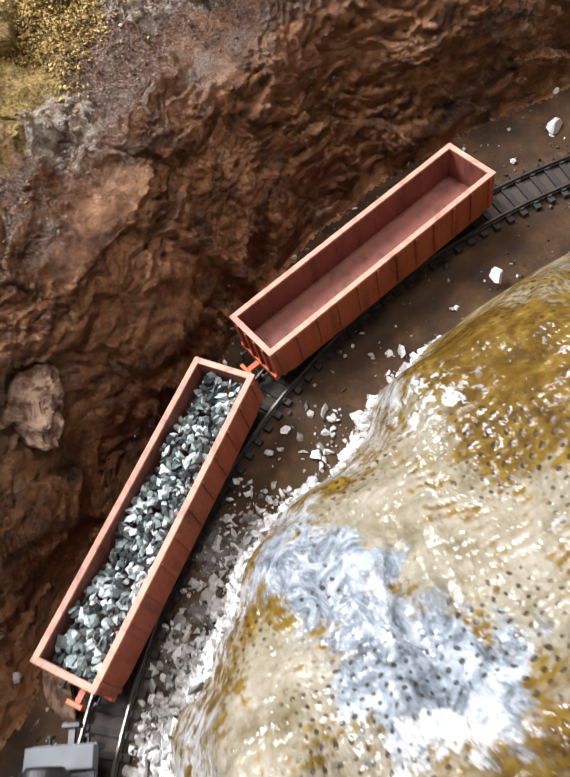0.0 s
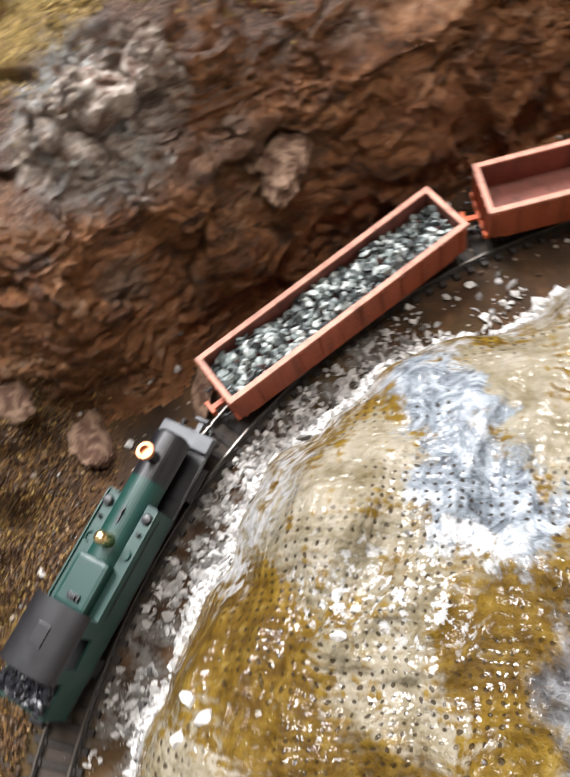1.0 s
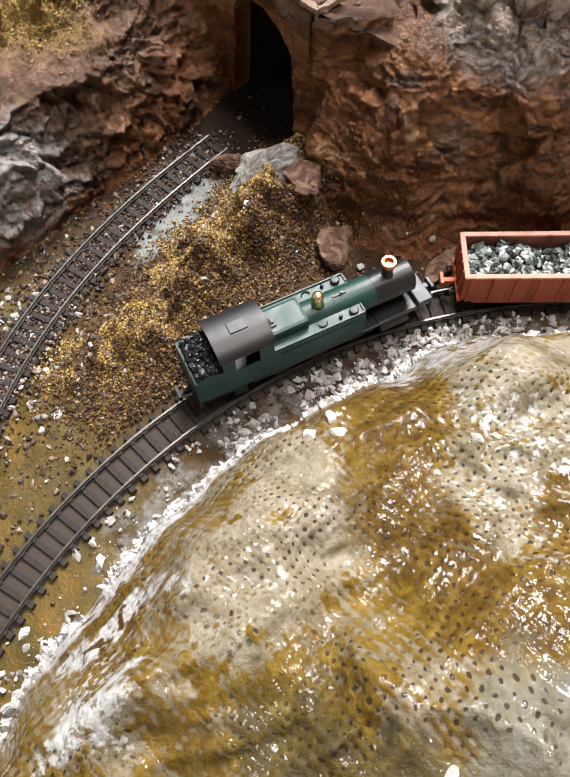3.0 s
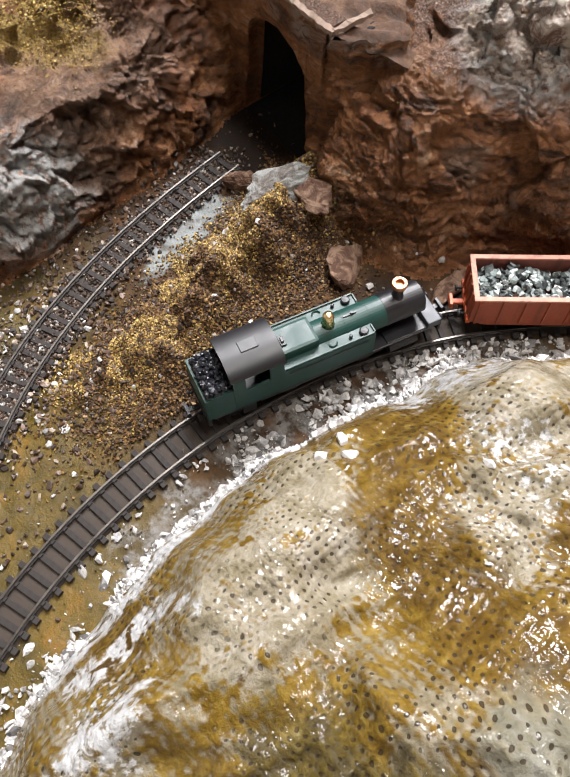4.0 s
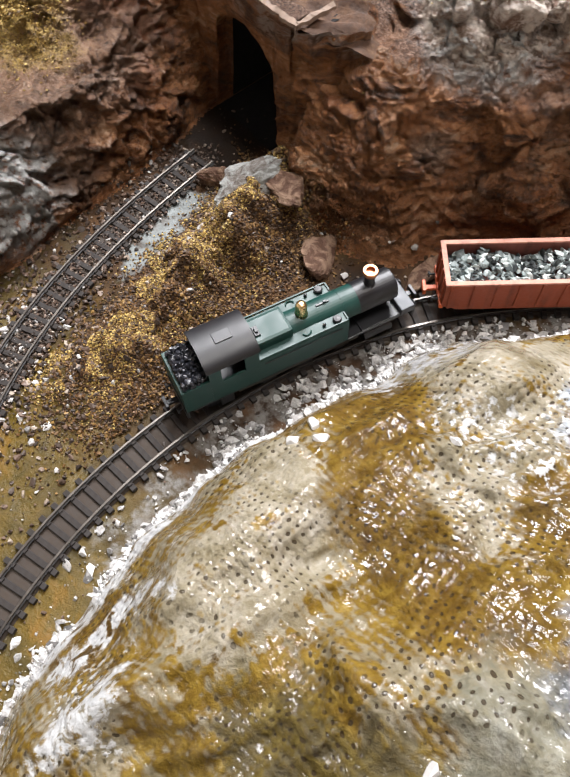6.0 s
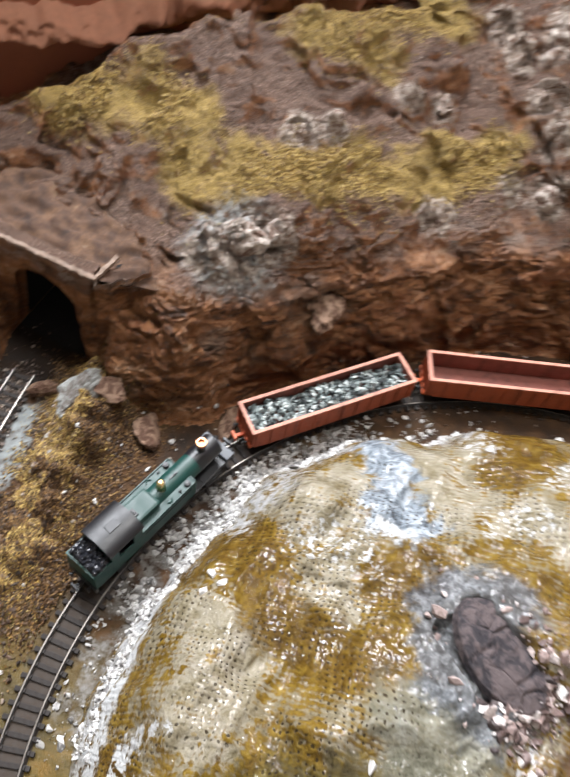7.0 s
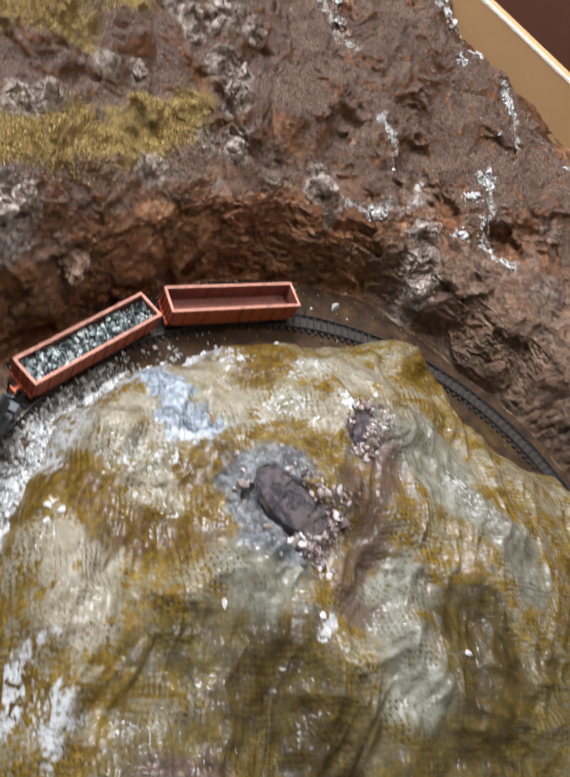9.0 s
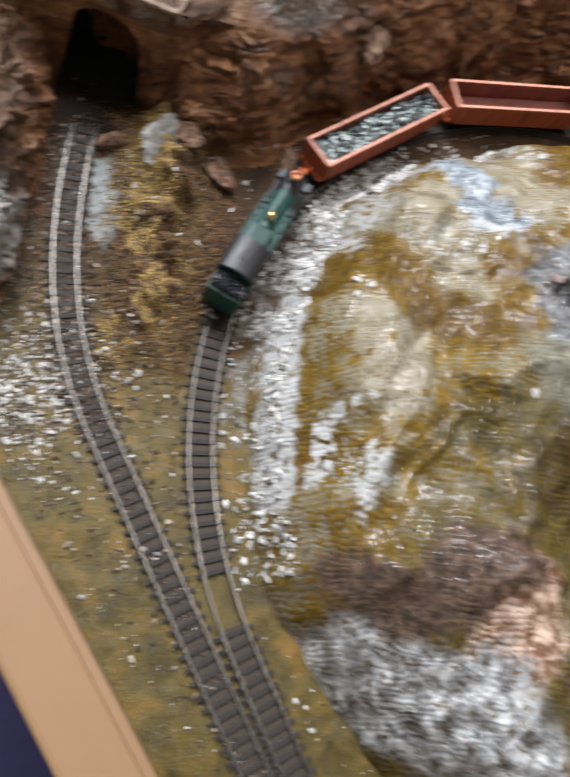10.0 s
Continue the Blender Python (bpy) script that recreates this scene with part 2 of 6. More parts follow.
def rock_material():
    n = Nodes("rock")
    big, mid, fine, grain = n.noise(4.0, 5), n.noise(0.9, 8, 0.65, 0.6), n.noise(0.24, 8, 0.7), n.noise(0.07, 4, 0.7)
    warp = n.add("ShaderNodeTexNoise", Scale=1 / (1.5 * CM), Detail=4.0)
    n.tree.links.new(n.place, warp.inputs["Vector"])
    bent = n.vmath("ADD", n.place, n.vmath("MULTIPLY", n.vmath("SUBTRACT", warp.outputs["Color"], (0.5, 0.5, 0.5)), (1.3 * CM, 1.3 * CM, 0.9 * CM)))
    tall = n.vmath("MULTIPLY", bent, (1.0, 1.0, 2.4))
    cell = n.add("ShaderNodeTexVoronoi", Scale=1 / (1.3 * CM))
    n.tree.links.new(tall, cell.inputs["Vector"])
    shade = n.add("ShaderNodeSeparateColor")
    n.tree.links.new(cell.outputs["Color"], shade.inputs[0])
    crack = n.cells(1.3, "DISTANCE_TO_EDGE", "Distance", tall)
    strata = n.noise(0.9, 10, 0.74, 1.0, n.vmath("MULTIPLY", bent, (1.0, 1.0, 2.6)))
    tone = n.math("ADD", n.math("MULTIPLY", strata, 0.84), n.math("MULTIPLY", shade.outputs[0], 0.16))
    # the dark low stops put crevice shade into the strata colour
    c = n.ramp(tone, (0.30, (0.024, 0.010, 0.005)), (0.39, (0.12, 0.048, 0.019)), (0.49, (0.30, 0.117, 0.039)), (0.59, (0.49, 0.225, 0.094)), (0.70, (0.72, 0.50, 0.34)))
    c = n.mix(n.math("MULTIPLY", n.span(big, 0.54, 0.68), 0.8), c, n.mix(fine, (0.22, 0.06, 0.022), (0.42, 0.17, 0.07)))
    c = n.mix(n.math("MULTIPLY", n.span(big, 0.46, 0.34), 0.4), c, n.mix(fine, (0.06, 0.045, 0.035), (0.24, 0.19, 0.145)))

    def mark(name, inner, outer, edge):
        """Paint along the lines of that name on the land, with a ragged edge."""
        line = n.tree.nodes.new("ShaderNodeAttribute")
        line.attribute_name = name
        near = n.span(n.math("SUBTRACT", line.outputs["Fac"], edge), (3 - outer) * CM, (3 - inner) * CM)
        return n.math("MULTIPLY", near, n.span(line.outputs["Fac"], 0.0, 0.5 * CM))

    slate = None
    for x, y, z, r in ((-29.6, -0.6, 3.2, 2.0), (-28.6, -3.0, 2.6, 2.0), (-29.2, 1.4, 3.6, 1.4), (-27.2, -2.6, 1.0, 1.0), (-17.6, 10.0, 2.2, 0.6), (-20.6, 6.6, 3.0, 0.6)):
        s = n.spot((x, y, z), r * 0.6, r * 1.4, mid)
        slate = s if slate is None else n.math("MAXIMUM", slate, s)
    slate = n.math("MAXIMUM", slate, mark("slate_line", 1.2, 2.8, n.math("MULTIPLY", n.math("SUBTRACT", mid, 0.5), 3 * CM)))
    c = n.mix(n.math("MULTIPLY", slate, 0.6), c, n.ramp(strata, (0.34, (0.035, 0.026, 0.020)), (0.46, (0.125, 0.094, 0.070)), (0.58, (0.27, 0.21, 0.165)), (0.70, (0.52, 0.46, 0.41))))
    geo = n.tree.nodes.new("ShaderNodeNewGeometry")
    hang = n.add("ShaderNodeSeparateXYZ")
    n.tree.links.new(n.place, hang.inputs[0])
    brushed = n.math("MULTIPLY", n.span(geo.outputs["Pointiness"], 0.53, 0.64), n.span(mid, 0.48, 0.62))
    c = n.mix(brushed, c, n.mix(mid, (0.42, 0.28, 0.20), (0.78, 0.70, 0.62)))
    chip = n.noise(0.17, 7, 0.72, 0.8, n.vmath("MULTIPLY", bent, (1.0, 1.0, 1.8)))
    c = n.mix(n.math("MULTIPLY", n.span(chip, 0.54, 0.66), 0.55), c, n.mix(0.6, c, (0.62, 0.44, 0.32)))
    # hollows of the chip relief get their shade as dark colour
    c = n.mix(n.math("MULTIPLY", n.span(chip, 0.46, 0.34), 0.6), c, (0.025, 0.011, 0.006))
    brow = n.math("MULTIPLY", n.math("MULTIPLY", n.span(hang.outputs["Z"], 4.3 * CM, 5.0 * CM), n.span(hang.outputs["Z"], 6.6 * CM, 5.8 * CM)), n.math("MULTIPLY", n.span(n.noise(2.2, 4), 0.50, 0.60), n.span(strata, 0.44, 0.54)))
    c = n.mix(n.math("MULTIPLY", brow, 0.85), c, n.mix(fine, (0.22, 0.16, 0.13), (0.66, 0.58, 0.51)))
    # likewise shade painted into the valleys of the fine relief
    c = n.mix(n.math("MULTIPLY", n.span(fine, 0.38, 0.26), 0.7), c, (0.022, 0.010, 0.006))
    sep = n.add("ShaderNodeSeparateXYZ")
    n.tree.links.new(geo.outputs["Normal"], sep.inputs[0])
    place = n.add("ShaderNodeSeparateXYZ")
    n.tree.links.new(n.place, place.inputs[0])
    top = n.math("MULTIPLY", n.span(n.math("ADD", sep.outputs["Z"], n.math("MULTIPLY", n.math("SUBTRACT", mid, 0.5), 0.35)), 0.58, 0.84), n.span(place.outputs["Z"], 4.2 * CM, 5.6 * CM))
    soil = n.ramp(grain, (0.36, (0.026, 0.014, 0.009)), (0.47, (0.135, 0.074, 0.048)), (0.56, (0.24, 0.142, 0.098)), (0.68, (0.54, 0.40, 0.31)))
    soil = n.mix(n.math("MULTIPLY", n.span(n.noise(2.6, 5, 0.6), 0.44, 0.60), 0.6), soil, n.mix(n.span(grain, 0.35, 0.65), (0.045, 0.023, 0.014), (0.20, 0.108, 0.068)))
    c = n.mix(top, c, soil)
    ragged = n.math("ADD", n.math("MULTIPLY", n.math("SUBTRACT", n.noise(2.2, 6, 0.65), 0.5), 2.4), 0.5)
    mossy = mark("moss_line", 0.7, 1.6, n.math("MULTIPLY", n.math("SUBTRACT", ragged, 0.5), 1.5 * CM))
    c = n.mix(n.math("MULTIPLY", mossy, n.span(mid, 0.34, 0.46)), c, n.mix(n.span(grain, 0.3, 0.7), (0.16, 0.09, 0.020), (0.62, 0.43, 0.12)))
    grey = n.math("MAXIMUM", n.spot((-21.6, 8.8, 6.0), 1.3, 2.4, mid), n.math("MAXIMUM", n.spot((-26.2, -4.8, 1.9), 1.3, 2.6, mid)  , n.spot((-26.6, -5.6, 1.2), 0.6, 1.6, mid)))
    c = n.mix(n.math("MULTIPLY", grey, n.span(fine, 0.36, 0.52)), c, n.mix(grain, (0.26, 0.27, 0.27), (0.80, 0.80, 0.77)))
    rough_edge = n.math("MULTIPLY", n.math("SUBTRACT", n.noise(1.0, 6, 0.7), 0.5), 3.4 * CM)
    pale = mark("outcrop", 2.0, 2.8, rough_edge)
    crest = n.math("MULTIPLY", mark("plaster_crest", 0.06, 0.34, n.math("MULTIPLY", rough_edge, 0.5)), n.span(fine, 0.42, 0.54))
    c = n.mix(n.math("MULTIPLY", pale, n.span(strata, 0.40, 0.50)), c, n.mix(n.span(fine, 0.35, 0.65), (0.22, 0.135, 0.09), (0.74, 0.64, 0.55)))
    c = n.mix(crest, c, n.mix(grain, (0.45, 0.42, 0.39), (0.86, 0.84, 0.80)))
    score = n.math("ABSOLUTE", n.math("SUBTRACT", n.noise(1.6, 5, 0.62, 1.6, n.vmath("MULTIPLY", bent, (0.8, 0.8, 3.2))), 0.5))
    score = n.span(score, 0.0, 0.03)
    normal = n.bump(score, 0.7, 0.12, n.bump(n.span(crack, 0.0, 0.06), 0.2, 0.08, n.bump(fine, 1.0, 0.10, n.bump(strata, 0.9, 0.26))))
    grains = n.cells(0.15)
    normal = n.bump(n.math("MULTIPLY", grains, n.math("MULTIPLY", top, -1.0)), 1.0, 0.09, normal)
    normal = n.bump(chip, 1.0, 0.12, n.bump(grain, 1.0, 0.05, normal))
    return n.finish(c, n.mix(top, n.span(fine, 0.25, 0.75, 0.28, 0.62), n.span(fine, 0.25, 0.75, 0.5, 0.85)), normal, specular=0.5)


def ground_material():
    n = Nodes("ground_paint")
    big, mid, fine = n.noise(5.0, 4), n.noise(0.8, 6), n.noise(0.12, 6, 0.7)
    place = n.add("ShaderNodeSeparateXYZ")
    n.tree.links.new(n.vmath("MULTIPLY", n.place, (1, 1, 1)), place.inputs[0])
    west = n.span(n.math("ADD", place.outputs["Y"], n.math("MULTIPLY", n.math("SUBTRACT", mid, 0.5), 6 * CM)), -1.5 * CM, -8.0 * CM)
    earth = n.ramp(mid, (0.3, (0.018, 0.010, 0.005)), (0.55, (0.055, 0.029, 0.014)), (0.8, (0.13, 0.07, 0.033)))
    ochre = n.ramp(n.noise(1.4, 8, 0.65, 0.8), (0.3, (0.026, 0.017, 0.002)), (0.46, (0.062, 0.042, 0.004)), (0.58, (0.105, 0.066, 0.006)), (0.72, (0.20, 0.098, 0.012)))
    c = n.mix(west, earth, ochre)
    c = n.mix(n.math("MULTIPLY", n.span(big, 0.55, 0.7), 0.4), c, (0.085, 0.062, 0.008))
    c = n.mix(n.math("MULTIPLY", n.math("MAXIMUM", n.spot((-24.5, -0.8, -0.2), 0.4, 1.0, mid), n.math("MAXIMUM", n.spot((-25.1, 0.3, -0.2), 0.4, 0.9, mid), n.spot((-23.7, -1.9, -0.2), 0.3, 0.9, mid))), 0.85), c, n.mix(n.noise(0.35, 6, 0.7), (0.07, 0.075, 0.07), (0.42, 0.46, 0.46)))
    # shade under the overhang at the tunnel mouth, painted into the ground colour
    mouth_shade = n.math("MAXIMUM", n.spot((-27.6, 3.4, -0.2), 1.2, 2.6, mid), n.spot((-26.6, 2.6, -0.2), 0.8, 1.9, mid))
    c = n.mix(n.math("MULTIPLY", mouth_shade, 0.9), c, (0.012, 0.008, 0.006))
    mud = None
    for deg, r in ((152, 16.9), (158, 16.9), (164, 16.9), (170, 16.9), (176, 16.8), (183, 16.9), (189, 16.9), (195, 16.6), (201, 16.5)):
        s = n.spot((r * math.cos(radians(deg)), r * math.sin(radians(deg)), -0.2), 0.5, 1.3, mid)
        mud = s if mud is None else n.math("MAXIMUM", mud, s)
    c = n.mix(n.math("MULTIPLY", mud, n.span(n.noise(0.5, 6, 0.65), 0.40, 0.62)), c, n.mix(fine, (0.075, 0.068, 0.058), (0.30, 0.29, 0.27)))
    c = n.mix(n.span(fine, 0.71, 0.77), c, (0.5, 0.42, 0.30))
    return n.finish(c, n.mix(west, n.span(mid, 0.3, 0.7, 0.6, 0.85), n.span(mid, 0.3, 0.7, 0.3, 0.5)), n.bump(fine, 0.8, 0.05, n.bump(mid, 0.5, 0.08)), specular=n.span(west, 0.0, 1.0, 0.2, 0.35))


# where the hill's paints lie: lines of brush marks, seen from above
PAINTS = {
    "amber_glaze": [[(-15.4, -0.6), (-14.6, 0.3), (-13.9, 0.9), (-13.4, 0.5), (-12.1, -0.9), (-11.1, -1.0), (-10.2, -0.9), (-9.4, -0.9), (-8.6, -0.3)], [(-9.0, 9.9), (-8.2, 9.2), (-8.6, 7.8)], [(-0.5, 12.4), (-1.0, 11.6)], [(-13.0, -7.4), (-12.9, -7.3)], [(-9.6, 1.6), (-9.0, 2.4)]],
    "bare_cream": [[(-13.4, -2.7), (-12.9, -2.4), (-11.7, -2.5), (-11.4, -4.4)], [(-11.4, 0.4), (-10.1, 0.5)], [(-8.2, 2.3), (-8.1, 2.2)], [(-10.6, 7.6), (-9.2, 5.6), (-7.4, 6.6), (-5.6, 6.2)], [(-6.1, 8.6), (-4.0, 9.6)], [(-13.2, 2.4), (-12.8, 4.4)]],
    "olive": [[(-9.0, -4.7), (-7.6, -4.3), (-6.4, -3.3), (-4.6, -3.9), (-2.3, -5.1), (-3.4, -7.0), (-1.4, -9.5)], [(0.9, -0.4), (1.8, 0.3), (3.0, -1.2), (3.5, -4.1), (0.6, -6.4)]],
    "umber": [[(-4.6, -3.2), (-5.8, -5.4)], [(-3.4, -5.6), (-2.7, -6.6), (-1.8, -7.6), (-1.5, -9.2)], [(0.9, -0.4), (1.9, 0.2), (3.0, -1.2), (3.2, -4.6)]],
    "grey_mesh": [[(-2.7, 6.1), (-1.5, 6.0), (0.1, 4.9), (1.4, 4.6), (3.4, 3.4), (4.6, 2.5)], [(-0.8, 7.4), (0.6, 6.6)], [(-7.1, -1.3), (-5.7, -1.5)], [(-0.9, 0.3), (-1.8, -1.1), (-0.7, -2.2), (0.1, -3.4)]],
    "blue_wash": [[(-12.9, 6.5), (-12.3, 6.1), (-11.5, 5.3), (-10.8, 4.6), (-10.0, 4.1)], [(-11.3, 4.4), (-10.8, 4.0)]],
    "white_streak": [[(-12.3, -8.2), (-12.5, -7.2), (-12.9, -6.2), (-12.6, -5.6)], [(-11.6, -6.6), (-11.2, -7.4), (-10.9, -8.2), (-10.5, -9.2)], [(-5.6, 0.1), (-5.3, 0.1)], [(-3.7, -2.7), (-3.4, -2.2)], [(-4.2, -0.7), (-4.1, -0.1)], [(-5.0, 7.4), (-4.5, 6.5)], [(-10.7, 3.5), (-10.2, 3.5)]],
    "white_strip": [[(-15.95, -1.2), (-15.3, -3.5), (-14.6, -5.5), (-13.85, -7.2), (-13.2, -8.9)]],
    "white_fleck": [[(-12.6, 1.6), (-11.9, 2.0), (-10.9, 2.0)], [(-10.1, 8.9), (-9.9, 8.8)], [(-7.2, 8.2), (-6.2, 9.2)], [(-8.0, 5.4), (-7.3, 6.0)], [(-11.3, -7.6), (-11.2, -7.4)], [(0.9, 5.2), (2.2, 4.4)]],
    "frost": [[(-15.2, 1.2), (-15.1, 2.6), (-14.8, 3.6), (-14.6, 4.9), (-13.9, 6.4)], [(-13.0, 8.0), (-12.2, 8.6), (-11.2, 9.2), (-10.6, 10.2)]],
    "pink_speckle": [[(-5.2, -8.9), (-5.4, -9.8), (-4.5, -10.5), (-5.2, -10.8)]],
    "brown_wash": [[(-9.9, -10.7), (-8.3, -11.0), (-7.0, -9.9), (-7.3, -9.1), (-6.1, -8.4)]],
    "raw_plaster": [[(-9.3, -12.8), (-7.8, -13.6), (-6.3, -13.8), (-4.9, -13.9), (-2.8, -13.6)], [(-6.8, -12.7), (-5.1, -11.9), (-4.1, -13.1)]],
    "grey_ring": [[(-5.6, 0.3), (-7.0, 0.4), (-7.9, 1.6), (-7.4, 2.4), (-6.6, 2.9)]],
    "gully": [[(-3.0, 5.0), (-2.5, 3.9), (-3.0, 2.7), (-2.3, 1.4), (-2.7, 0.3)], [(-3.3, -0.6), (-2.4, -1.4)], [(-4.2, 3.4), (-3.2, 2.6)]],
}


def cloth_material():
    """Plaster cloth: an open weave full of cream plaster, glazed amber, white where the glaze is thin, and varnished."""
    n = Nodes("plaster_cloth")
    big, mid, fine = n.noise(2.2, 6, 0.6, 0.8), n.noise(0.7, 8, 0.68, 0.4), n.noise(0.13, 6, 0.7)
    lump = n.noise(0.33, 5, 0.6, 0.3)
    warp = n.add("ShaderNodeTexNoise", Scale=1 / (2.6 * CM), Detail=2.0)
    n.tree.links.new(n.place, warp.inputs["Vector"])
    bent = n.vmath("ADD", n.place, n.vmath("MULTIPLY", n.vmath("SUBTRACT", warp.outputs["Color"], (0.5, 0.5, 0.5)), (1.0 * CM, 1.0 * CM, 0)))
    small = n.add("ShaderNodeTexNoise", Scale=1 / (0.42 * CM), Detail=2.0)
    n.tree.links.new(n.place, small.inputs["Vector"])
    bent = n.vmath("ADD", bent, n.vmath("MULTIPLY", n.vmath("SUBTRACT", small.outputs["Color"], (0.5, 0.5, 0.5)), (0.16 * CM, 0.16 * CM, 0)))
    sep = n.add("ShaderNodeSeparateXYZ")
    n.tree.links.new(bent, sep.inputs[0])
    pitch = 0.215 * CM
    wx = n.math("SINE", n.math("MULTIPLY", n.math("ADD", sep.outputs["X"], n.math("MULTIPLY", sep.outputs["Y"], 0.35)), 2 * math.pi / pitch))
    wy = n.math("SINE", n.math("MULTIPLY", n.math("SUBTRACT", sep.outputs["Y"], n.math("MULTIPLY", sep.outputs["X"], 0.35)), 2 * math.pi / pitch))
    weave = n.math("MULTIPLY", n.math("ADD", wx, wy), 0.25)
    ragged = n.math("MULTIPLY", n.math("SUBTRACT", n.math("ADD", n.math("MULTIPLY", mid, 0.55), n.math("MULTIPLY", big, 0.45)), 0.5), 4.2 * CM)

    torn = n.math("MULTIPLY", ragged, 0.35)

    def zone(name, inner, outer, edge=ragged):
        """A patch of paint round the marks of that name, with a ragged edge."""
        mark = n.tree.nodes.new("ShaderNodeAttribute")
        mark.attribute_name = name
        return n.span(n.math("ADD", mark.outputs["Fac"], edge), inner * CM, outer * CM, 1.0, 0.0)

    # amber glaze against bare cream cloth
    dark, cream = zone("amber_glaze", 0.45, 1.25), zone("bare_cream", 0.6, 1.6)
    amber = n.math("ADD", n.math("MULTIPLY", mid, 0.75), n.math("MULTIPLY", big, 0.45))
    amber = n.math("ADD", amber, n.math("MULTIPLY", n.math("SUBTRACT", dark, n.math("MULTIPLY", cream, 0.6)), 0.2))
    amber = n.math("SUBTRACT", amber, n.math("MULTIPLY", weave, 0.14))
    threads = n.math("MULTIPLY", wx, n.span(n.noise(1.5, 4), 0.40, 0.58))
    amber = n.math("ADD", amber, n.math("ADD", n.math("MULTIPLY", threads, 0.055), n.math("MULTIPLY", n.math("SUBTRACT", lump, 0.5), 0.30)))
    glaze = n.span(amber, 0.505, 0.655)
    pale = n.ramp(mid, (0.30, (0.13, 0.102, 0.050)), (0.45, (0.23, 0.20, 0.133)), (0.58, (0.33, 0.30, 0.235)), (0.72, (0.50, 0.48, 0.42)))
    ochre = n.ramp(lump, (0.30, (0.070, 0.036, 0.003)), (0.48, (0.132, 0.076, 0.006)), (0.64, (0.20, 0.127, 0.017)), (0.78, (0.32, 0.245, 0.10)))
    c = n.mix(glaze, pale, ochre)
    c = n.mix(n.math("MULTIPLY", dark, 0.55), c, n.ramp(lump, (0.3, (0.040, 0.018, 0.001)), (0.5, (0.080, 0.040, 0.003)), (0.72, (0.15, 0.09, 0.014))))
    # the shaded south side: olive and umber paint, with bare grey mesh on the ribs
    # this mask darkens the side turned from the window: shade put into the colour
    south = n.span(n.math("ADD", n.vmath("DOT_PRODUCT", n.place, (0.42, -0.85, 0.0)), n.math("MULTIPLY", n.math("SUBTRACT", big, 0.5), 7 * CM)), 0.6 * CM, 3.4 * CM)
    south = n.math("MULTIPLY", south, n.span(n.vmath("DOT_PRODUCT", n.place, (1.0, 0.15, 0.0)), -11.6 * CM, -9.6 * CM))
    olive = zone("olive", 0.7, 1.6)
    green = n.math("MAXIMUM", olive, n.math("MULTIPLY", south, 0.85))
    c = n.mix(n.math("MULTIPLY", green, 0.85), c, n.ramp(n.math("ADD", n.math("MULTIPLY", mid, 0.6), n.math("MULTIPLY", lump, 0.4)), (0.34, (0.022, 0.015, 0.003)), (0.48, (0.055, 0.039, 0.007)), (0.58, (0.092, 0.069, 0.016)), (0.72, (0.20, 0.165, 0.075))))
    umber = zone("umber", 0.7, 1.6)
    c = n.mix(n.math("MULTIPLY", umber, 0.8), c, n.ramp(mid, (0.32, (0.018, 0.010, 0.002)), (0.5, (0.045, 0.028, 0.004)), (0.7, (0.10, 0.068, 0.014))))
    silver = zone("grey_mesh", 0.75, 1.6)
    mesh_grey = n.ramp(mid, (0.32, (0.085, 0.083, 0.055)), (0.5, (0.18, 0.18, 0.14)), (0.68, (0.34, 0.35, 0.31)))
    c = n.mix(n.math("MULTIPLY", silver, 0.8), c, mesh_grey)
    # blue-white wash
    blue = zone("blue_wash", 0.5, 0.9)
    c = n.mix(blue, c, n.ramp(n.noise(0.6, 8, 0.7, 1.2), (0.36, (0.07, 0.082, 0.096)), (0.47, (0.20, 0.235, 0.268)), (0.60, (0.42, 0.462, 0.50))))
    # white plaster brushed bare
    chalk = n.math("MAXIMUM", n.math("MULTIPLY", zone("white_streak", 0.04, 0.30, ragged), n.span(lump, 0.40, 0.50)), n.math("MULTIPLY", zone("white_strip", 0.38, 0.62, torn), n.span(lump, 0.38, 0.50)))
    chalk = n.math("MAXIMUM", chalk, n.math("MULTIPLY", zone("white_fleck", 0.3, 1.0), n.span(n.noise(0.2, 4, 0.6), 0.52, 0.60)))
    frost = zone("frost", 0.22, 0.95)
    c = n.mix(n.math("MULTIPLY", frost, n.span(lump, 0.44, 0.55)), c, n.mix(fine, (0.22, 0.22, 0.21), (0.54, 0.54, 0.54)))
    c = n.mix(chalk, c, n.mix(fine, (0.36, 0.37, 0.37), (0.64, 0.65, 0.65)))
    speckle = zone("pink_speckle", 0.7, 1.6)
    c = n.mix(n.math("MULTIPLY", speckle, 0.85), c, n.mix(n.span(lump, 0.4, 0.6), (0.17, 0.075, 0.04), (0.62, 0.45, 0.36)))
    brown = zone("brown_wash", 0.7, 1.5)
    c = n.mix(n.math("MULTIPLY", brown, 0.92), c, n.mix(n.span(lump, 0.3, 0.7), (0.02, 0.012, 0.009), (0.13, 0.08, 0.06)))
    raw = n.math("MULTIPLY", zone("raw_plaster", 0.7, 1.5), n.span(lump, 0.34, 0.47))
    c = n.mix(raw, c, n.ramp(mid, (0.38, (0.06, 0.05, 0.042)), (0.5, (0.28, 0.285, 0.29)), (0.62, (0.68, 0.69, 0.70))))
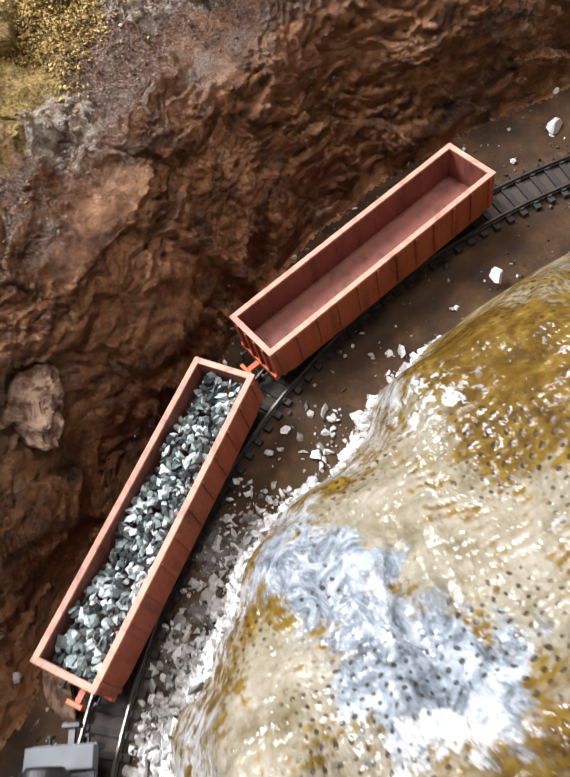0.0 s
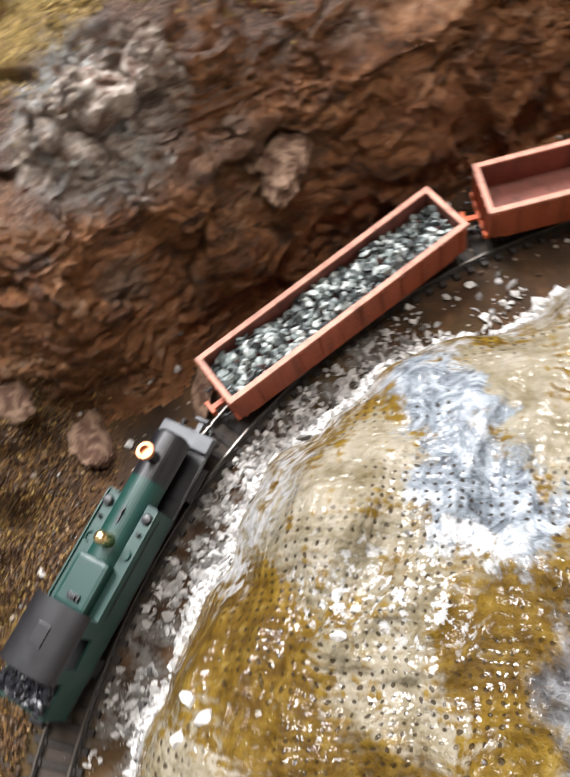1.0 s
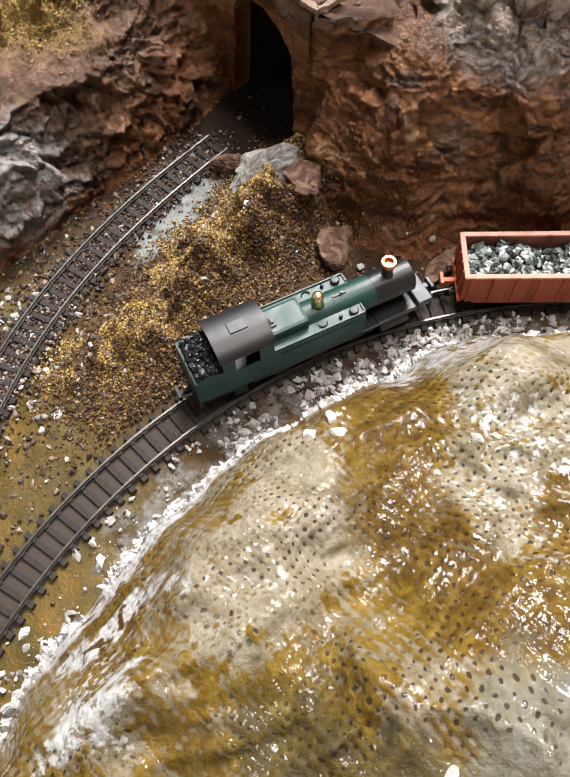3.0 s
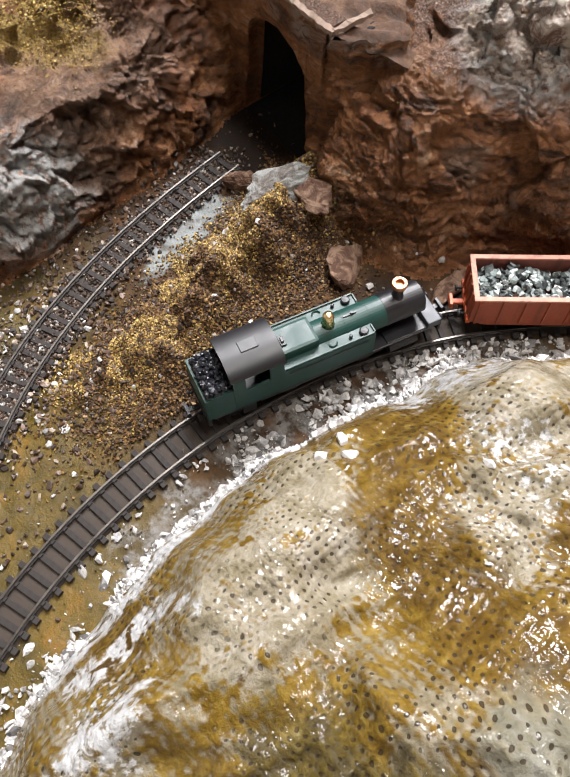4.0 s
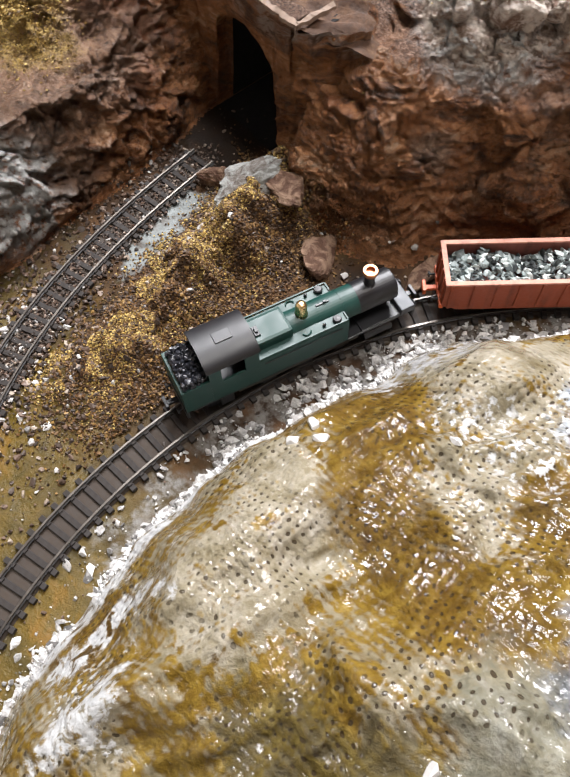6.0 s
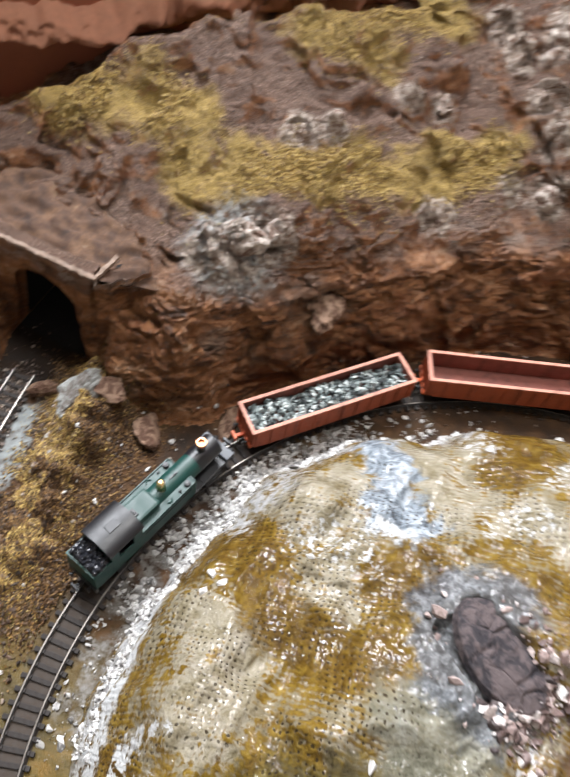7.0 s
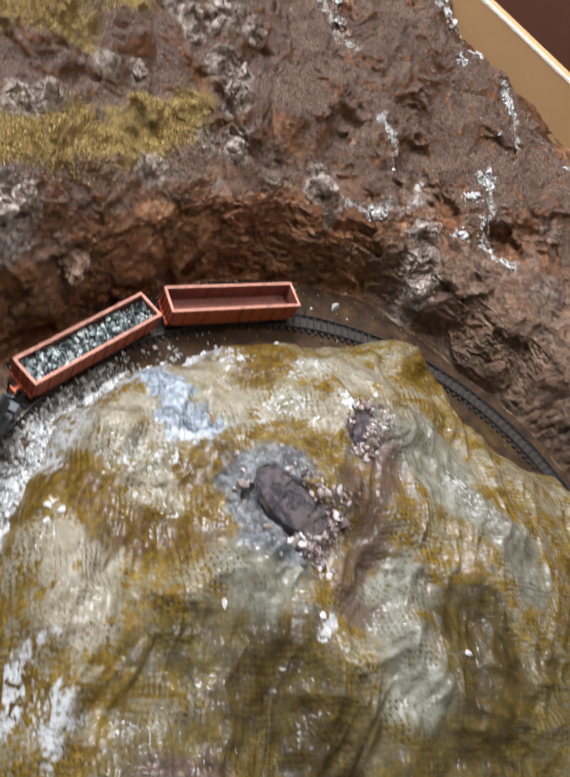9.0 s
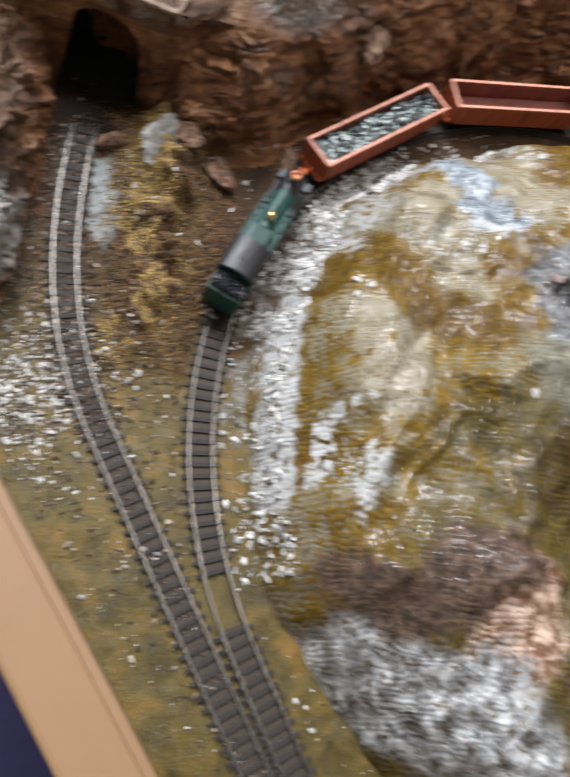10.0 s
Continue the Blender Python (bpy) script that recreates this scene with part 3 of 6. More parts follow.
    # dark wash round the sunken rocks
    ring = zone("grey_ring", 0.75, 1.45)
    c = n.mix(n.math("MULTIPLY", ring, 0.85), c, n.ramp(lump, (0.34, (0.035, 0.037, 0.042)), (0.5, (0.10, 0.11, 0.125)), (0.66, (0.27, 0.29, 0.315))))
    gully = n.math("MULTIPLY", zone("gully", 0.25, 1.2), n.span(lump, 0.30, 0.44))
    c = n.mix(n.math("MULTIPLY", gully, 0.9), c, n.mix(mid, (0.032, 0.018, 0.013), (0.14, 0.082, 0.058)))
    c = n.mix(n.span(fine, 0.70, 0.74), c, (0.84, 0.82, 0.77))
    # open holes of the weave
    shown = n.span(n.noise(1.9, 5), 0.43, 0.56)
    hole = n.math("MULTIPLY", n.span(n.math("ADD", weave, n.math("MULTIPLY", n.math("SUBTRACT", lump, 0.5), 0.55)), 0.335, 0.40), shown)
    solid = n.math("MAXIMUM", n.math("MAXIMUM", n.math("MULTIPLY", ring, 0.6), gully), n.math("MAXIMUM", frost, n.math("MAXIMUM", chalk, n.math("MULTIPLY", raw, 0.8))))
    hole = n.math("MULTIPLY", hole, n.math("SUBTRACT", 1.0, solid))
    c = n.mix(n.math("MULTIPLY", hole, 0.88), c, (0.03, 0.018, 0.007))
    relief = n.math("SUBTRACT", n.math("MULTIPLY", weave, n.math("MULTIPLY", n.math("ADD", shown, 0.25), -0.5)), hole)
    normal = n.bump(relief, 0.9, 0.05, n.bump(lump, 0.7, 0.10, n.bump(mid, 0.8, 0.13, n.bump(fine, 0.8, 0.035))))
    wet = n.bump(weave, 0.9, 0.035, n.bump(n.noise(0.26, 3, 0.6, 0.3), 1.0, 0.075, n.bump(n.noise(0.95, 2, 0.5), 1.0, 0.2)))
    out = n.finish(c, n.span(mid, 0.3, 0.7, 0.5, 0.7), normal, specular=0.15, coat=1.0)
    n.bsdf.inputs["Coat Roughness"].default_value = 0.09
    n.bsdf.inputs["Coat IOR"].default_value = 1.6
    gloss = n.span(n.noise(1.1, 5, 0.65), 0.42, 0.58, 0.15, 1.0)
    n.tree.links.new(n.math("MULTIPLY", gloss, n.math("SUBTRACT", 1.0, n.math("MULTIPLY", green, 0.4))), n.bsdf.inputs["Coat Weight"])
    n.tree.links.new(wet, n.bsdf.inputs["Coat Normal"])
    return out


def wood_material(name, a, b):
    n = Nodes(name)
    grain = n.noise(0.5, 8, 0.6, 0.4, n.vmath("MULTIPLY", n.place, (1.0, 6.0, 6.0)))
    big = n.noise(6.0, 3)
    return n.finish(n.mix(big, n.mix(grain, a, b), b), n.span(grain, 0.2, 0.8, 0.45, 0.7), n.bump(grain, 0.3, 0.02))


def wagon_material(name, colour):
    n = Nodes(name)
    mid, fine = n.noise(0.8, 6, 0.6), n.noise(0.09, 5, 0.65)
    streak = n.noise(0.3, 6, 0.6, 0.0, n.vmath("MULTIPLY", n.place, (1.0, 1.0, 0.12)))
    c = n.mix(n.span(streak, 0.45, 0.75), colour, tuple(v * 0.45 for v in colour))
    c = n.mix(n.span(mid, 0.5, 0.75), c, tuple(min(1, v * 1.25) for v in colour))
    c = n.mix(n.span(fine, 0.68, 0.8), c, (0.45, 0.22, 0.14))
    return n.finish(c, n.span(fine, 0.3, 0.7, 0.5, 0.75), n.bump(fine, 0.4, 0.006))


ROCK, GROUND, CLOTH = rock_material(), ground_material(), cloth_material()
PLY = wood_material("plywood", (0.17, 0.092, 0.042), (0.28, 0.165, 0.08))
PANEL = wood_material("panel_plywood", (0.42, 0.24, 0.10), (0.58, 0.36, 0.17))
SALMON = plain("raw_plaster", (0.36, 0.17, 0.105), 0.85, 0, 0.35, 0.5, 0.1)
ENDBOARD = plain("red_brown_panel", (0.30, 0.105, 0.058), 0.6, 0, 0.5, 0.3, 0.03)
RUST = wagon_material("rust_paint", (0.30, 0.062, 0.022))
RUST_IN = wagon_material("rust_inside", (0.21, 0.068, 0.048))
GREEN = plain("green_paint", (0.004, 0.040, 0.032), 0.44, 0, 0.5, 0.2, 0.001, 0.0)
BLACK = plain("black_paint", (0.009, 0.009, 0.011), 0.38, 0, 0.5, 0.3, 0.001)
ROOF = plain("roof_paint", (0.012, 0.012, 0.014), 0.42, 0, 0.5, 0.2, 0.001)
PLATE = plain("grey_plastic", (0.060, 0.066, 0.075), 0.45, 0, 0.5, 0.2, 0.001)
BRASS = plain("brass", (0.80, 0.60, 0.30), 0.28, 1.0, 0.3, 0.1, 0.0005)
COPPER = plain("copper", (0.55, 0.24, 0.12), 0.42, 1.0, 0.3, 0.12, 0.0005)
STEEL = plain("rail_steel", (0.15, 0.135, 0.12), 0.36, 1.0, 0.4, 0.2, 0.001)
RAIL_SIDE = plain("blackened_rail", (0.028, 0.027, 0.028), 0.4, 0.4, 0.4, 0.3, 0.001)
SLEEPER = plain("sleeper_plastic", (0.020, 0.016, 0.014), 0.8, 0, 0.12, 0.6, 0.012)
BED = plain("track_bed", (0.034, 0.024, 0.017), 0.75, 0, 0.12, 0.6, 0.03)
COAL = plain("coal", (0.016, 0.017, 0.022), 0.28, 0, 0.1, 0.4, 0.01)
ORANGE = plain("orange_plastic", (0.55, 0.10, 0.02), 0.45)


def stones_material(name, *stops):
    n = Nodes(name)
    geo = n.tree.nodes.new("ShaderNodeNewGeometry").outputs["Random Per Island"]
    fine = n.noise(0.07, 5, 0.65)
    c = n.ramp(geo, *stops)
    c = n.mix(n.span(fine, 0.4, 0.75), c, n.mix(0.55, c, (0.02, 0.02, 0.02)))
    return n.finish(c, n.span(fine, 0.3, 0.7, 0.4, 0.7), n.bump(fine, 0.6, 0.012))


BALLAST = stones_material("grey_stone", (0.0, (0.012, 0.016, 0.017)), (0.4, (0.085, 0.105, 0.105)), (0.7, (0.33, 0.39, 0.38)), (1.0, (0.72, 0.78, 0.76)))
SCREE = stones_material("plaster_crumbs", (0.0, (0.10, 0.095, 0.09)), (0.16, (0.40, 0.39, 0.38)), (0.6, (0.58, 0.57, 0.55)), (1.0, (0.80, 0.79, 0.77)))
BROKEN = stones_material("pink_plaster", (0.0, (0.06, 0.045, 0.045)), (0.4, (0.22, 0.15, 0.135)), (0.75, (0.50, 0.40, 0.37)), (1.0, (0.78, 0.74, 0.72)))
GRIT = stones_material("brown_grit", (0.0, (0.02, 0.013, 0.009)), (0.5, (0.07, 0.042, 0.027)), (0.8, (0.16, 0.10, 0.07)), (1.0, (0.45, 0.38, 0.31)))
FOAM = stones_material("brown_foam", (0.0, (0.022, 0.010, 0.004)), (0.5, (0.085, 0.040, 0.013)), (0.8, (0.18, 0.092, 0.028)), (1.0, (0.32, 0.19, 0.055)))
MOSS = stones_material("yellow_moss", (0.0, (0.10, 0.058, 0.016)), (0.35, (0.20, 0.115, 0.025)), (0.7, (0.46, 0.31, 0.075)), (1.0, (0.66, 0.50, 0.18)))
PALE = plain("pale_plaster", (0.46, 0.45, 0.435), 0.35, 0, 0.4, 0.35, 0.08, 0.3)

# ---- the room round the layout ----
TURN_UN = math.degrees(math.atan2(AX_U.y, AX_U.x))
ROOM = pose(0, 0, 0, 0, 0, TURN_UN)
PAINT = plain("wall_paint", (0.62, 0.58, 0.52), 0.8, 0, 3.0, 0.06, 0.02)
CARPET = plain("blue_carpet", (0.030, 0.026, 0.085), 0.9, 0, 0.6, 0.3, 0.1)
CUPBOARD = wood_material("red_brown_wood", (0.06, 0.019, 0.010), (0.12, 0.042, 0.021))
U0, U1, N0, N1, Z0, Z1 = -112, 170, -150, 78, -75, 175


def slab(name, x0, x1, y0, y1, z0, z1, material, label, category):
    ob = part(name, box(bmesh.new(), x0, x1, y0, y1, z0, z1), material)
    ob.matrix_world = ROOM
    return tagged(ob, label, category, kind="structure")


slab("floor", U0 - 10, U1 + 10, N0 - 10, N1 + 10, Z0 - 5, Z0, CARPET, "dark blue carpet on the floor of the room", "floor")
slab("ceiling", U0 - 10, U1 + 10, N0 - 10, N1 + 10, Z1, Z1 + 8, PAINT, "plain off-white painted ceiling of the room", "ceiling")
slab("wall_south", U0, U1, N0 - 10, N0, Z0, Z1, PAINT, "plain off-white painted wall of the room", "wall")
slab("wall_east", U1, U1 + 10, N0 - 10, N1 + 10, Z0, Z1, PAINT, "plain off-white painted wall of the room", "wall")
slab("wall_north", U0, U1, N1, N1 + 10, Z0, Z1, CUPBOARD, "red-brown wood panelled wall behind the layout", "wall")
wall = bmesh.new()
for y0, y1, z0, z1 in ((N0 - 10, -70, Z0, Z1), (50, N1 + 10, Z0, Z1), (-70, 50, Z0, 70), (-70, 50, 165, Z1)):
    box(wall, U0 - 10, U0, y0, y1, z0, z1)
wall = part("wall_west", wall, CUPBOARD)
wall.matrix_world = ROOM
tagged(wall, "red-brown panelled wall with a window opening", "wall", kind="structure")

# ---- ground, cliffs and hill ----
FLOOR_LINE = [(27, 4), (20, 8), (15, 13), (9.5, 17.4), (4.5, 19.3), (1.0, 20.6), (-2.2, 21.2), (-6.6, 20.3), (-9.3, 19.0), (-11.9, 17.2), (-14.2, 14.6), (-16.8, 10.9),
              (-18.6, 7.2), (-19.5, 5.2), (-20.8, 3.6), (-23.4, 3.5), (-25.3, 4.6), (-29.1, 3.7), (-28.0, 0.9), (-27.3, -1.1), (-26.6, -3.1), (-25.9, -5.1), (-25.5, -7.3), (-27, -10.2), (-31, -13), (-20, -42), (34, -42)]
MOUND = [(-23.6, 3.2), (-22.6, 1.0), (-21.6, -1.4), (-20.9, -3.4), (-20.3, -5.4)]
PROFILE_D, PROFILE_Z = [0, 0.25, 0.8, 1.6, 2.6, 4, 6, 9, 13, 18], [0, 0.9, 2.7, 4.5, 5.4, 6.1, 7.0, 7.7, 9.2, 10.2]


def line_distance(x, y, line, closed=False):
    best, along = np.full(x.shape, 1e9), np.zeros(x.shape)
    ends = line[1:] + line[:1] if closed else line[1:]
    for k, ((ax, ay), (bx, by)) in enumerate(zip(line, ends)):
        t = np.clip(((x - ax) * (bx - ax) + (y - ay) * (by - ay)) / ((bx - ax) ** 2 + (by - ay) ** 2), 0, 1)
        d = np.hypot(x - ax - t * (bx - ax), y - ay - t * (by - ay))
        along = np.where(d < best, k + t, along)
        best = np.minimum(best, d)
    return best, along


def inside(x, y, line):
    odd = np.zeros(x.shape, bool)
    for (ax, ay), (bx, by) in zip(line, line[1:] + line[:1]):
        if ay != by:
            odd ^= ((ay > y) != (by > y)) & (x < (bx - ax) * (y - ay) / (by - ay) + ax)
    return odd


def land(x, y):
    """Height of the ground and cliffs, and the way into the rock."""
    flat = np.stack([x, y, 0 * x], 1)
    d, _ = line_distance(x, y, FLOOR_LINE, True)
    d = np.where(inside(x, y, FLOOR_LINE), -d, d)
    near = smooth(-0.6, 0.5, d)
    d = d + near * (0.45 * fbm(flat, 3.5, 3, 3) + 0.12)
    z = np.interp(d, PROFILE_D, PROFILE_Z)
    east = smooth(-7, -1, x)
    west = smooth(-24.5, -28.5, x) * smooth(3.5, 0, y)
    north_west = smooth(-16, -22, x) * smooth(6, 14, y)
    z = z + 1.1 * smooth(3, 7, d) * smooth(-2, -12, x) * smooth(12, 18, y) * fbm(flat, 7.0, 2, 13)
    z = z * (1 - 0.17 * east) * (1 - 0.25 * west) * (1 + 0.18 * north_west)
    z = z + smooth(1.5, 4, d) * (0.6 * fbm(flat, 6, 4, 9) + 0.30 * ridged(flat + 0.8 * soft_noise(flat, 2.0, 6)[:, None], 2.8, 3, 5) - 0.15)
    back, side = 0.84 * x - 0.5426 * y, 0.5426 * x + 0.84 * y
    z = z - (2.0 + 1.5 * smooth(20, 13, side)) * smooth(-31.6, -34.2, back) * smooth(3, 6, d) - 2.2 * np.exp(-(((x + 12.9) ** 2 + (y - 41.6) ** 2) / 5.0)) - 1.9 * np.exp(-(((x - 4.1) ** 2 + (y - 26.6) ** 2) / 1.7))
    md, along = line_distance(x, y, MOUND)
    high = np.interp(along, [0, 1, 2, 3, 4], [1.7, 1.8, 1.7, 1.2, 0.4])
    lump = high * np.exp(-((md / 1.3) ** 2)) * (1 + 0.35 * fbm(flat, 0.9, 3, 4))
    z = np.maximum(z, 0) * (d > 0) + lump * (1 - smooth(0, 1.2, d)) - 0.24 + 0.035 * fbm(flat, 0.9, 3, 2)
    return z, d


def tracks_flat(x, y, z):
    """The bed of the tracks is level."""
    r = np.hypot(x, y)
    bed = smooth(1.3, 0.85, np.abs(r - R_TRACK))
    sd, _ = line_distance(x, y, SIDING_LINE)
    bed = np.maximum(bed, smooth(1.25, 0.8, sd) * (y < 6.5))
    return z * (1 - bed) - 0.26 * bed


def bezier(a, b, c, d, n):
    return [tuple((1 - t) ** 3 * np.array(a) + 3 * t * (1 - t) ** 2 * np.array(b) + 3 * t * t * (1 - t) * np.array(c) + t**3 * np.array(d)) for t in np.linspace(0, 1, n)]


SIDING_LINE = [(-3.0, -22.3), (-9.0, -17.65), (-14.5, -13.4)] + bezier((-20, -9.15), (-24.3, -5.7), (-26.2, -0.6), (-27.9, 5.8), 24)

STEP, CUT = 0.105, 4


def rock_surface(x, y):
    """Places on the land with its crags, and how far each lies into the rock."""
    def level(x, y):
        z, d = land(x, y)
        return tracks_flat(x, y, z), d

    e = 0.09
    z, d = level(x, y)
    sx, sy = (level(x + e, y)[0] - z) / e, (level(x, y + e)[0] - z) / e
    nrm = np.stack([-sx, -sy, np.ones(len(x))], 1)
    nrm /= np.linalg.norm(nrm, axis=1)[:, None]
    pts = np.stack([x, y, z], 1)
    bite = smooth(-0.05, 0.22, d) * smooth(0.97, 0.6, nrm[:, 2])
    bite = np.maximum(bite, smooth(0.25, 0.55, fbm(pts, 5.0, 2, 55)) * smooth(1.5, 3, d) * 0.35)
    crop = np.zeros(len(x))
    for ox, oy, size in OUTCROPS:
        crop = np.maximum(crop, np.exp(-(((x - ox) ** 2 + (y - oy) ** 2) / (0.8 * size) ** 2)) * min(1, size))
    rise = crop > 0.02
    if rise.any():
        gap, own, _ = blocks(pts[rise] * (1.2, 1.2, 0.5), 1.15, 500)
        pts[rise, 2] += smooth(0.2, 1.0, d[rise]) * crop[rise] * (0.55 + 0.55 * own - 0.35 * np.exp(-((gap / 0.07) ** 2)))
    bite = np.maximum(bite, 1.1 * np.sqrt(crop) * smooth(0.2, 1.0, d))
    work = bite > 0.01
    crag = np.zeros(len(pts))
    if work.any():
        q = pts[work]
        q = q + np.stack([fbm(q, 1.6, 3, 90 + k) for k in range(3)], 1) * 0.45
        tilt = q[:, 2] + 0.16 * q[:, 0] + 0.1 * q[:, 1]
        flat = np.stack([q[:, 0], q[:, 1], tilt * 1.7], 1)
        gap, own, facet = blocks(flat, 3.1, 300)
        _, own2, facet2 = blocks(flat * (1, 1, 1.3), 1.25, 400)
        layer = tilt / 0.62 + 0.7 * soft_noise(q, 2.2, 71)
        k = np.floor(layer)
        f = layer - k
        run = (q[:, 0] * 0.7 - q[:, 1] * 0.7) / 2.1 + 0.6 * soft_noise(q, 1.1, 72)
        ki = k.astype(np.int64)
        run = run + lattice(ki, 0 * ki, 0 * ki, 73)
        chunk = lattice(ki, np.floor(run).astype(np.int64), 0 * ki, 74)
        west = smooth(-24.5, -26.5, q[:, 0]) * smooth(3.5, 1.5, q[:, 1])
        broken = np.maximum(smooth(-0.2, 0.5, soft_noise(q, 2.6, 78)), 2.2 * west)
        bed = broken * (0.06 * chunk + 0.05 * f - 0.05 * np.exp(-((f / 0.08) ** 2)) - 0.04 * np.exp(-(((run - np.floor(run)) / 0.06) ** 2)))
        crag[work] = 0.72 * (0.36 * own + 0.50 * facet - 0.04 * np.exp(-((gap / 0.05) ** 2)) + bed
                      + broken * (0.03 * own2 + 0.12 * facet2) + 0.07 * ridged(q * (1, 1, 2.6), 0.8, 4, 77) + 0.11 * fbm(q * (1, 1, 2.2), 0.32, 3, 79, 0.65) + west * (0.30 * ridged(q, 0.75, 3, 81) + 0.16 * fbm(q, 0.3, 2, 82) - 0.15) - 0.1)
    pts = pts + nrm * (bite * crag)[:, None]
    pts[:, 2] += smooth(0.8, 1.6, d) * (1 - bite) * (0.07 * fbm(pts, 0.4, 4, 66, 0.7) + 0.12 * fbm(pts, 1.6, 2, 68) + 0.05 * ridged(pts * (1, 1, 0), 1.9, 2, 67) - 0.1)
    return pts, d, nrm[:, 2]


us, ns = np.arange(-35.625, 23.01, STEP), np.arange(-22.3, 31.91, STEP)
gu, gn = np.meshgrid(us, ns, indexing="ij")
gx = (gu * AX_U.x + gn * AX_N.x).ravel()
gy = (gu * AX_U.y + gn * AX_N.y).ravel()
pts, gd, up = rock_surface(gx, gy)
cols = len(ns)
idx = (np.arange(len(us) - 1)[:, None] * cols + np.arange(cols - 1)[None]).ravel()
quads = np.stack([idx, idx + cols, idx + cols + 1, idx + 1], 1)
mid = (gx[quads].mean(1), gy[quads].mean(1))
in_portal = (mid[0] > -29.6) & (mid[0] < -24.7) & (mid[1] > 3.5 + 0.16 * (mid[0] + 29.1)) & (mid[1] < 6.1)
rocky = gd[quads].max(1) > 0.0
steep = (up[quads].min(1) < 0.72) & rocky & (mid[0] < 8) & (gd[quads].min(1) < 3.6)
for ox, oy, size in OUTCROPS:
    steep |= rocky & (np.hypot(mid[0] - ox, mid[1] - oy) < 1.2 * size)


def keep_faces(name, chosen, material):
    used, back = np.unique(quads[chosen].ravel(), return_inverse=True)
    return new(name, mesh_of(name, pts[used], back.reshape(-1, 4), material))


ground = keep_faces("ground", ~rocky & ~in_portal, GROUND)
tagged(ground, "brown and ochre painted baseboard strewn with grit", "ground", kind="structure")

# the steep faces are built four times as fine, and reach one step under the rest
wide = steep.reshape(len(us) - 1, cols - 1)
fine = wide.copy()
fine[1:] |= wide[:-1]
fine[:-1] |= wide[1:]
fine[:, 1:] |= wide[:, :-1]
fine[:, :-1] |= wide[:, 1:]
ci, cj = np.nonzero(fine & ~in_portal.reshape(wide.shape))
span = (cols - 1) * CUT + 1
keys = []
for a in range(CUT):
    for c in range(CUT):
        base = (ci * CUT + a) * span + cj * CUT + c
        keys.append(np.stack([base, base + span, base + span + 1, base + 1], 1))
keys = np.concatenate(keys)
used, back = np.unique(keys.ravel(), return_inverse=True)
fu, fn = us[0] + (used // span) * STEP / CUT, ns[0] + (used % span) * STEP / CUT
fine_pts, _, _ = rock_surface(fu * AX_U.x + fn * AX_N.x, fu * AX_U.y + fn * AX_N.y)
chosen = quads[rocky & ~in_portal & ~steep]
used, back2 = np.unique(chosen.ravel(), return_inverse=True)
verts = np.concatenate([pts[used], fine_pts])
faces = np.concatenate([back2.reshape(-1, 4), back.reshape(-1, 4) + len(used)])
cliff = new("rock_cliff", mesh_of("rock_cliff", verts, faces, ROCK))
for key, lines in LAND_PAINTS.items():
    away = np.full(len(verts), 99.0)
    for line in lines:
        away = np.minimum(away, line_distance(verts[:, 0], verts[:, 1], line)[0])
    cliff.data.attributes.new(key, "FLOAT", "POINT").data.foreach_set("value", (np.clip(3 - away, 0, 3) * CM).astype(np.float32))
away = np.full(len(verts), 3.0)
for ox, oy, size in OUTCROPS:
    away = np.minimum(away, 2.2 * np.hypot(verts[:, 0] - ox, verts[:, 1] - oy) / size)
cliff.data.attributes.new("outcrop", "FLOAT", "POINT").data.foreach_set("value", ((3 - away) * CM).astype(np.float32))
tagged(cliff, "red-brown carved plaster rock cliff with soil on top", "cliff", kind="structure")


def hill_edge(a):
    a = np.mod(a, 2 * math.pi)
    notch = 0.75 * np.exp(-(((a - 2.46) / 0.07) ** 2)) + 0.5 * np.exp(-(((a - 2.0) / 0.09) ** 2)) + 0.35 * np.exp(-(((a - 3.05) / 0.06) ** 2))
    return 16.3 + 0.12 * np.sin(7 * a) + 0.12 * np.sin(13 * a + 1) + 0.08 * np.sin(29 * a) + 0.05 * np.sin(61 * a + 2) - notch - 0.85 * np.exp(-(((a - 2.08) / 0.36) ** 2)) - 1.5 * np.exp(-(((a - 1.2) / 0.24) ** 2))


HILL_BUMPS = [(-2.2, 13.8, 1.3, 1.4), (-1.1, 13.7, 0.8, 1.1), (3.6, 12.4, -2.6, 1.9), (6.2, 11.6, -1.6, 2.0), (-4.0, 7.0, 1.0, 4.2), (-6.4, 1.6, 0.75, 1.9), (-3.1, 6.6, 0.5, 0.8), (-2.2, 1.0, -1.0, 1.7), (-10.9, -2.3, -1.0, 1.4), (-13.7, 3.0, 0.5, 1.6), (-12.7, 6.3, 0.8, 1.4), (-12.9, -4.3, 0.8, 1.2), (-14.3, -0.7, 0.7, 0.9), (-10.6, 3.2, -0.5, 0.8), (1.6, 4.2, 0.7, 2.6), (-4.5, -6.0, -0.7, 2.2), (-2.4, -7.6, -1.3, 1.9), (-5.6, -8.4, 0.4, 1.0), (-8.5, -6.8, -0.6, 1.4), (-8.3, 4.9, 0.45, 1.2)]


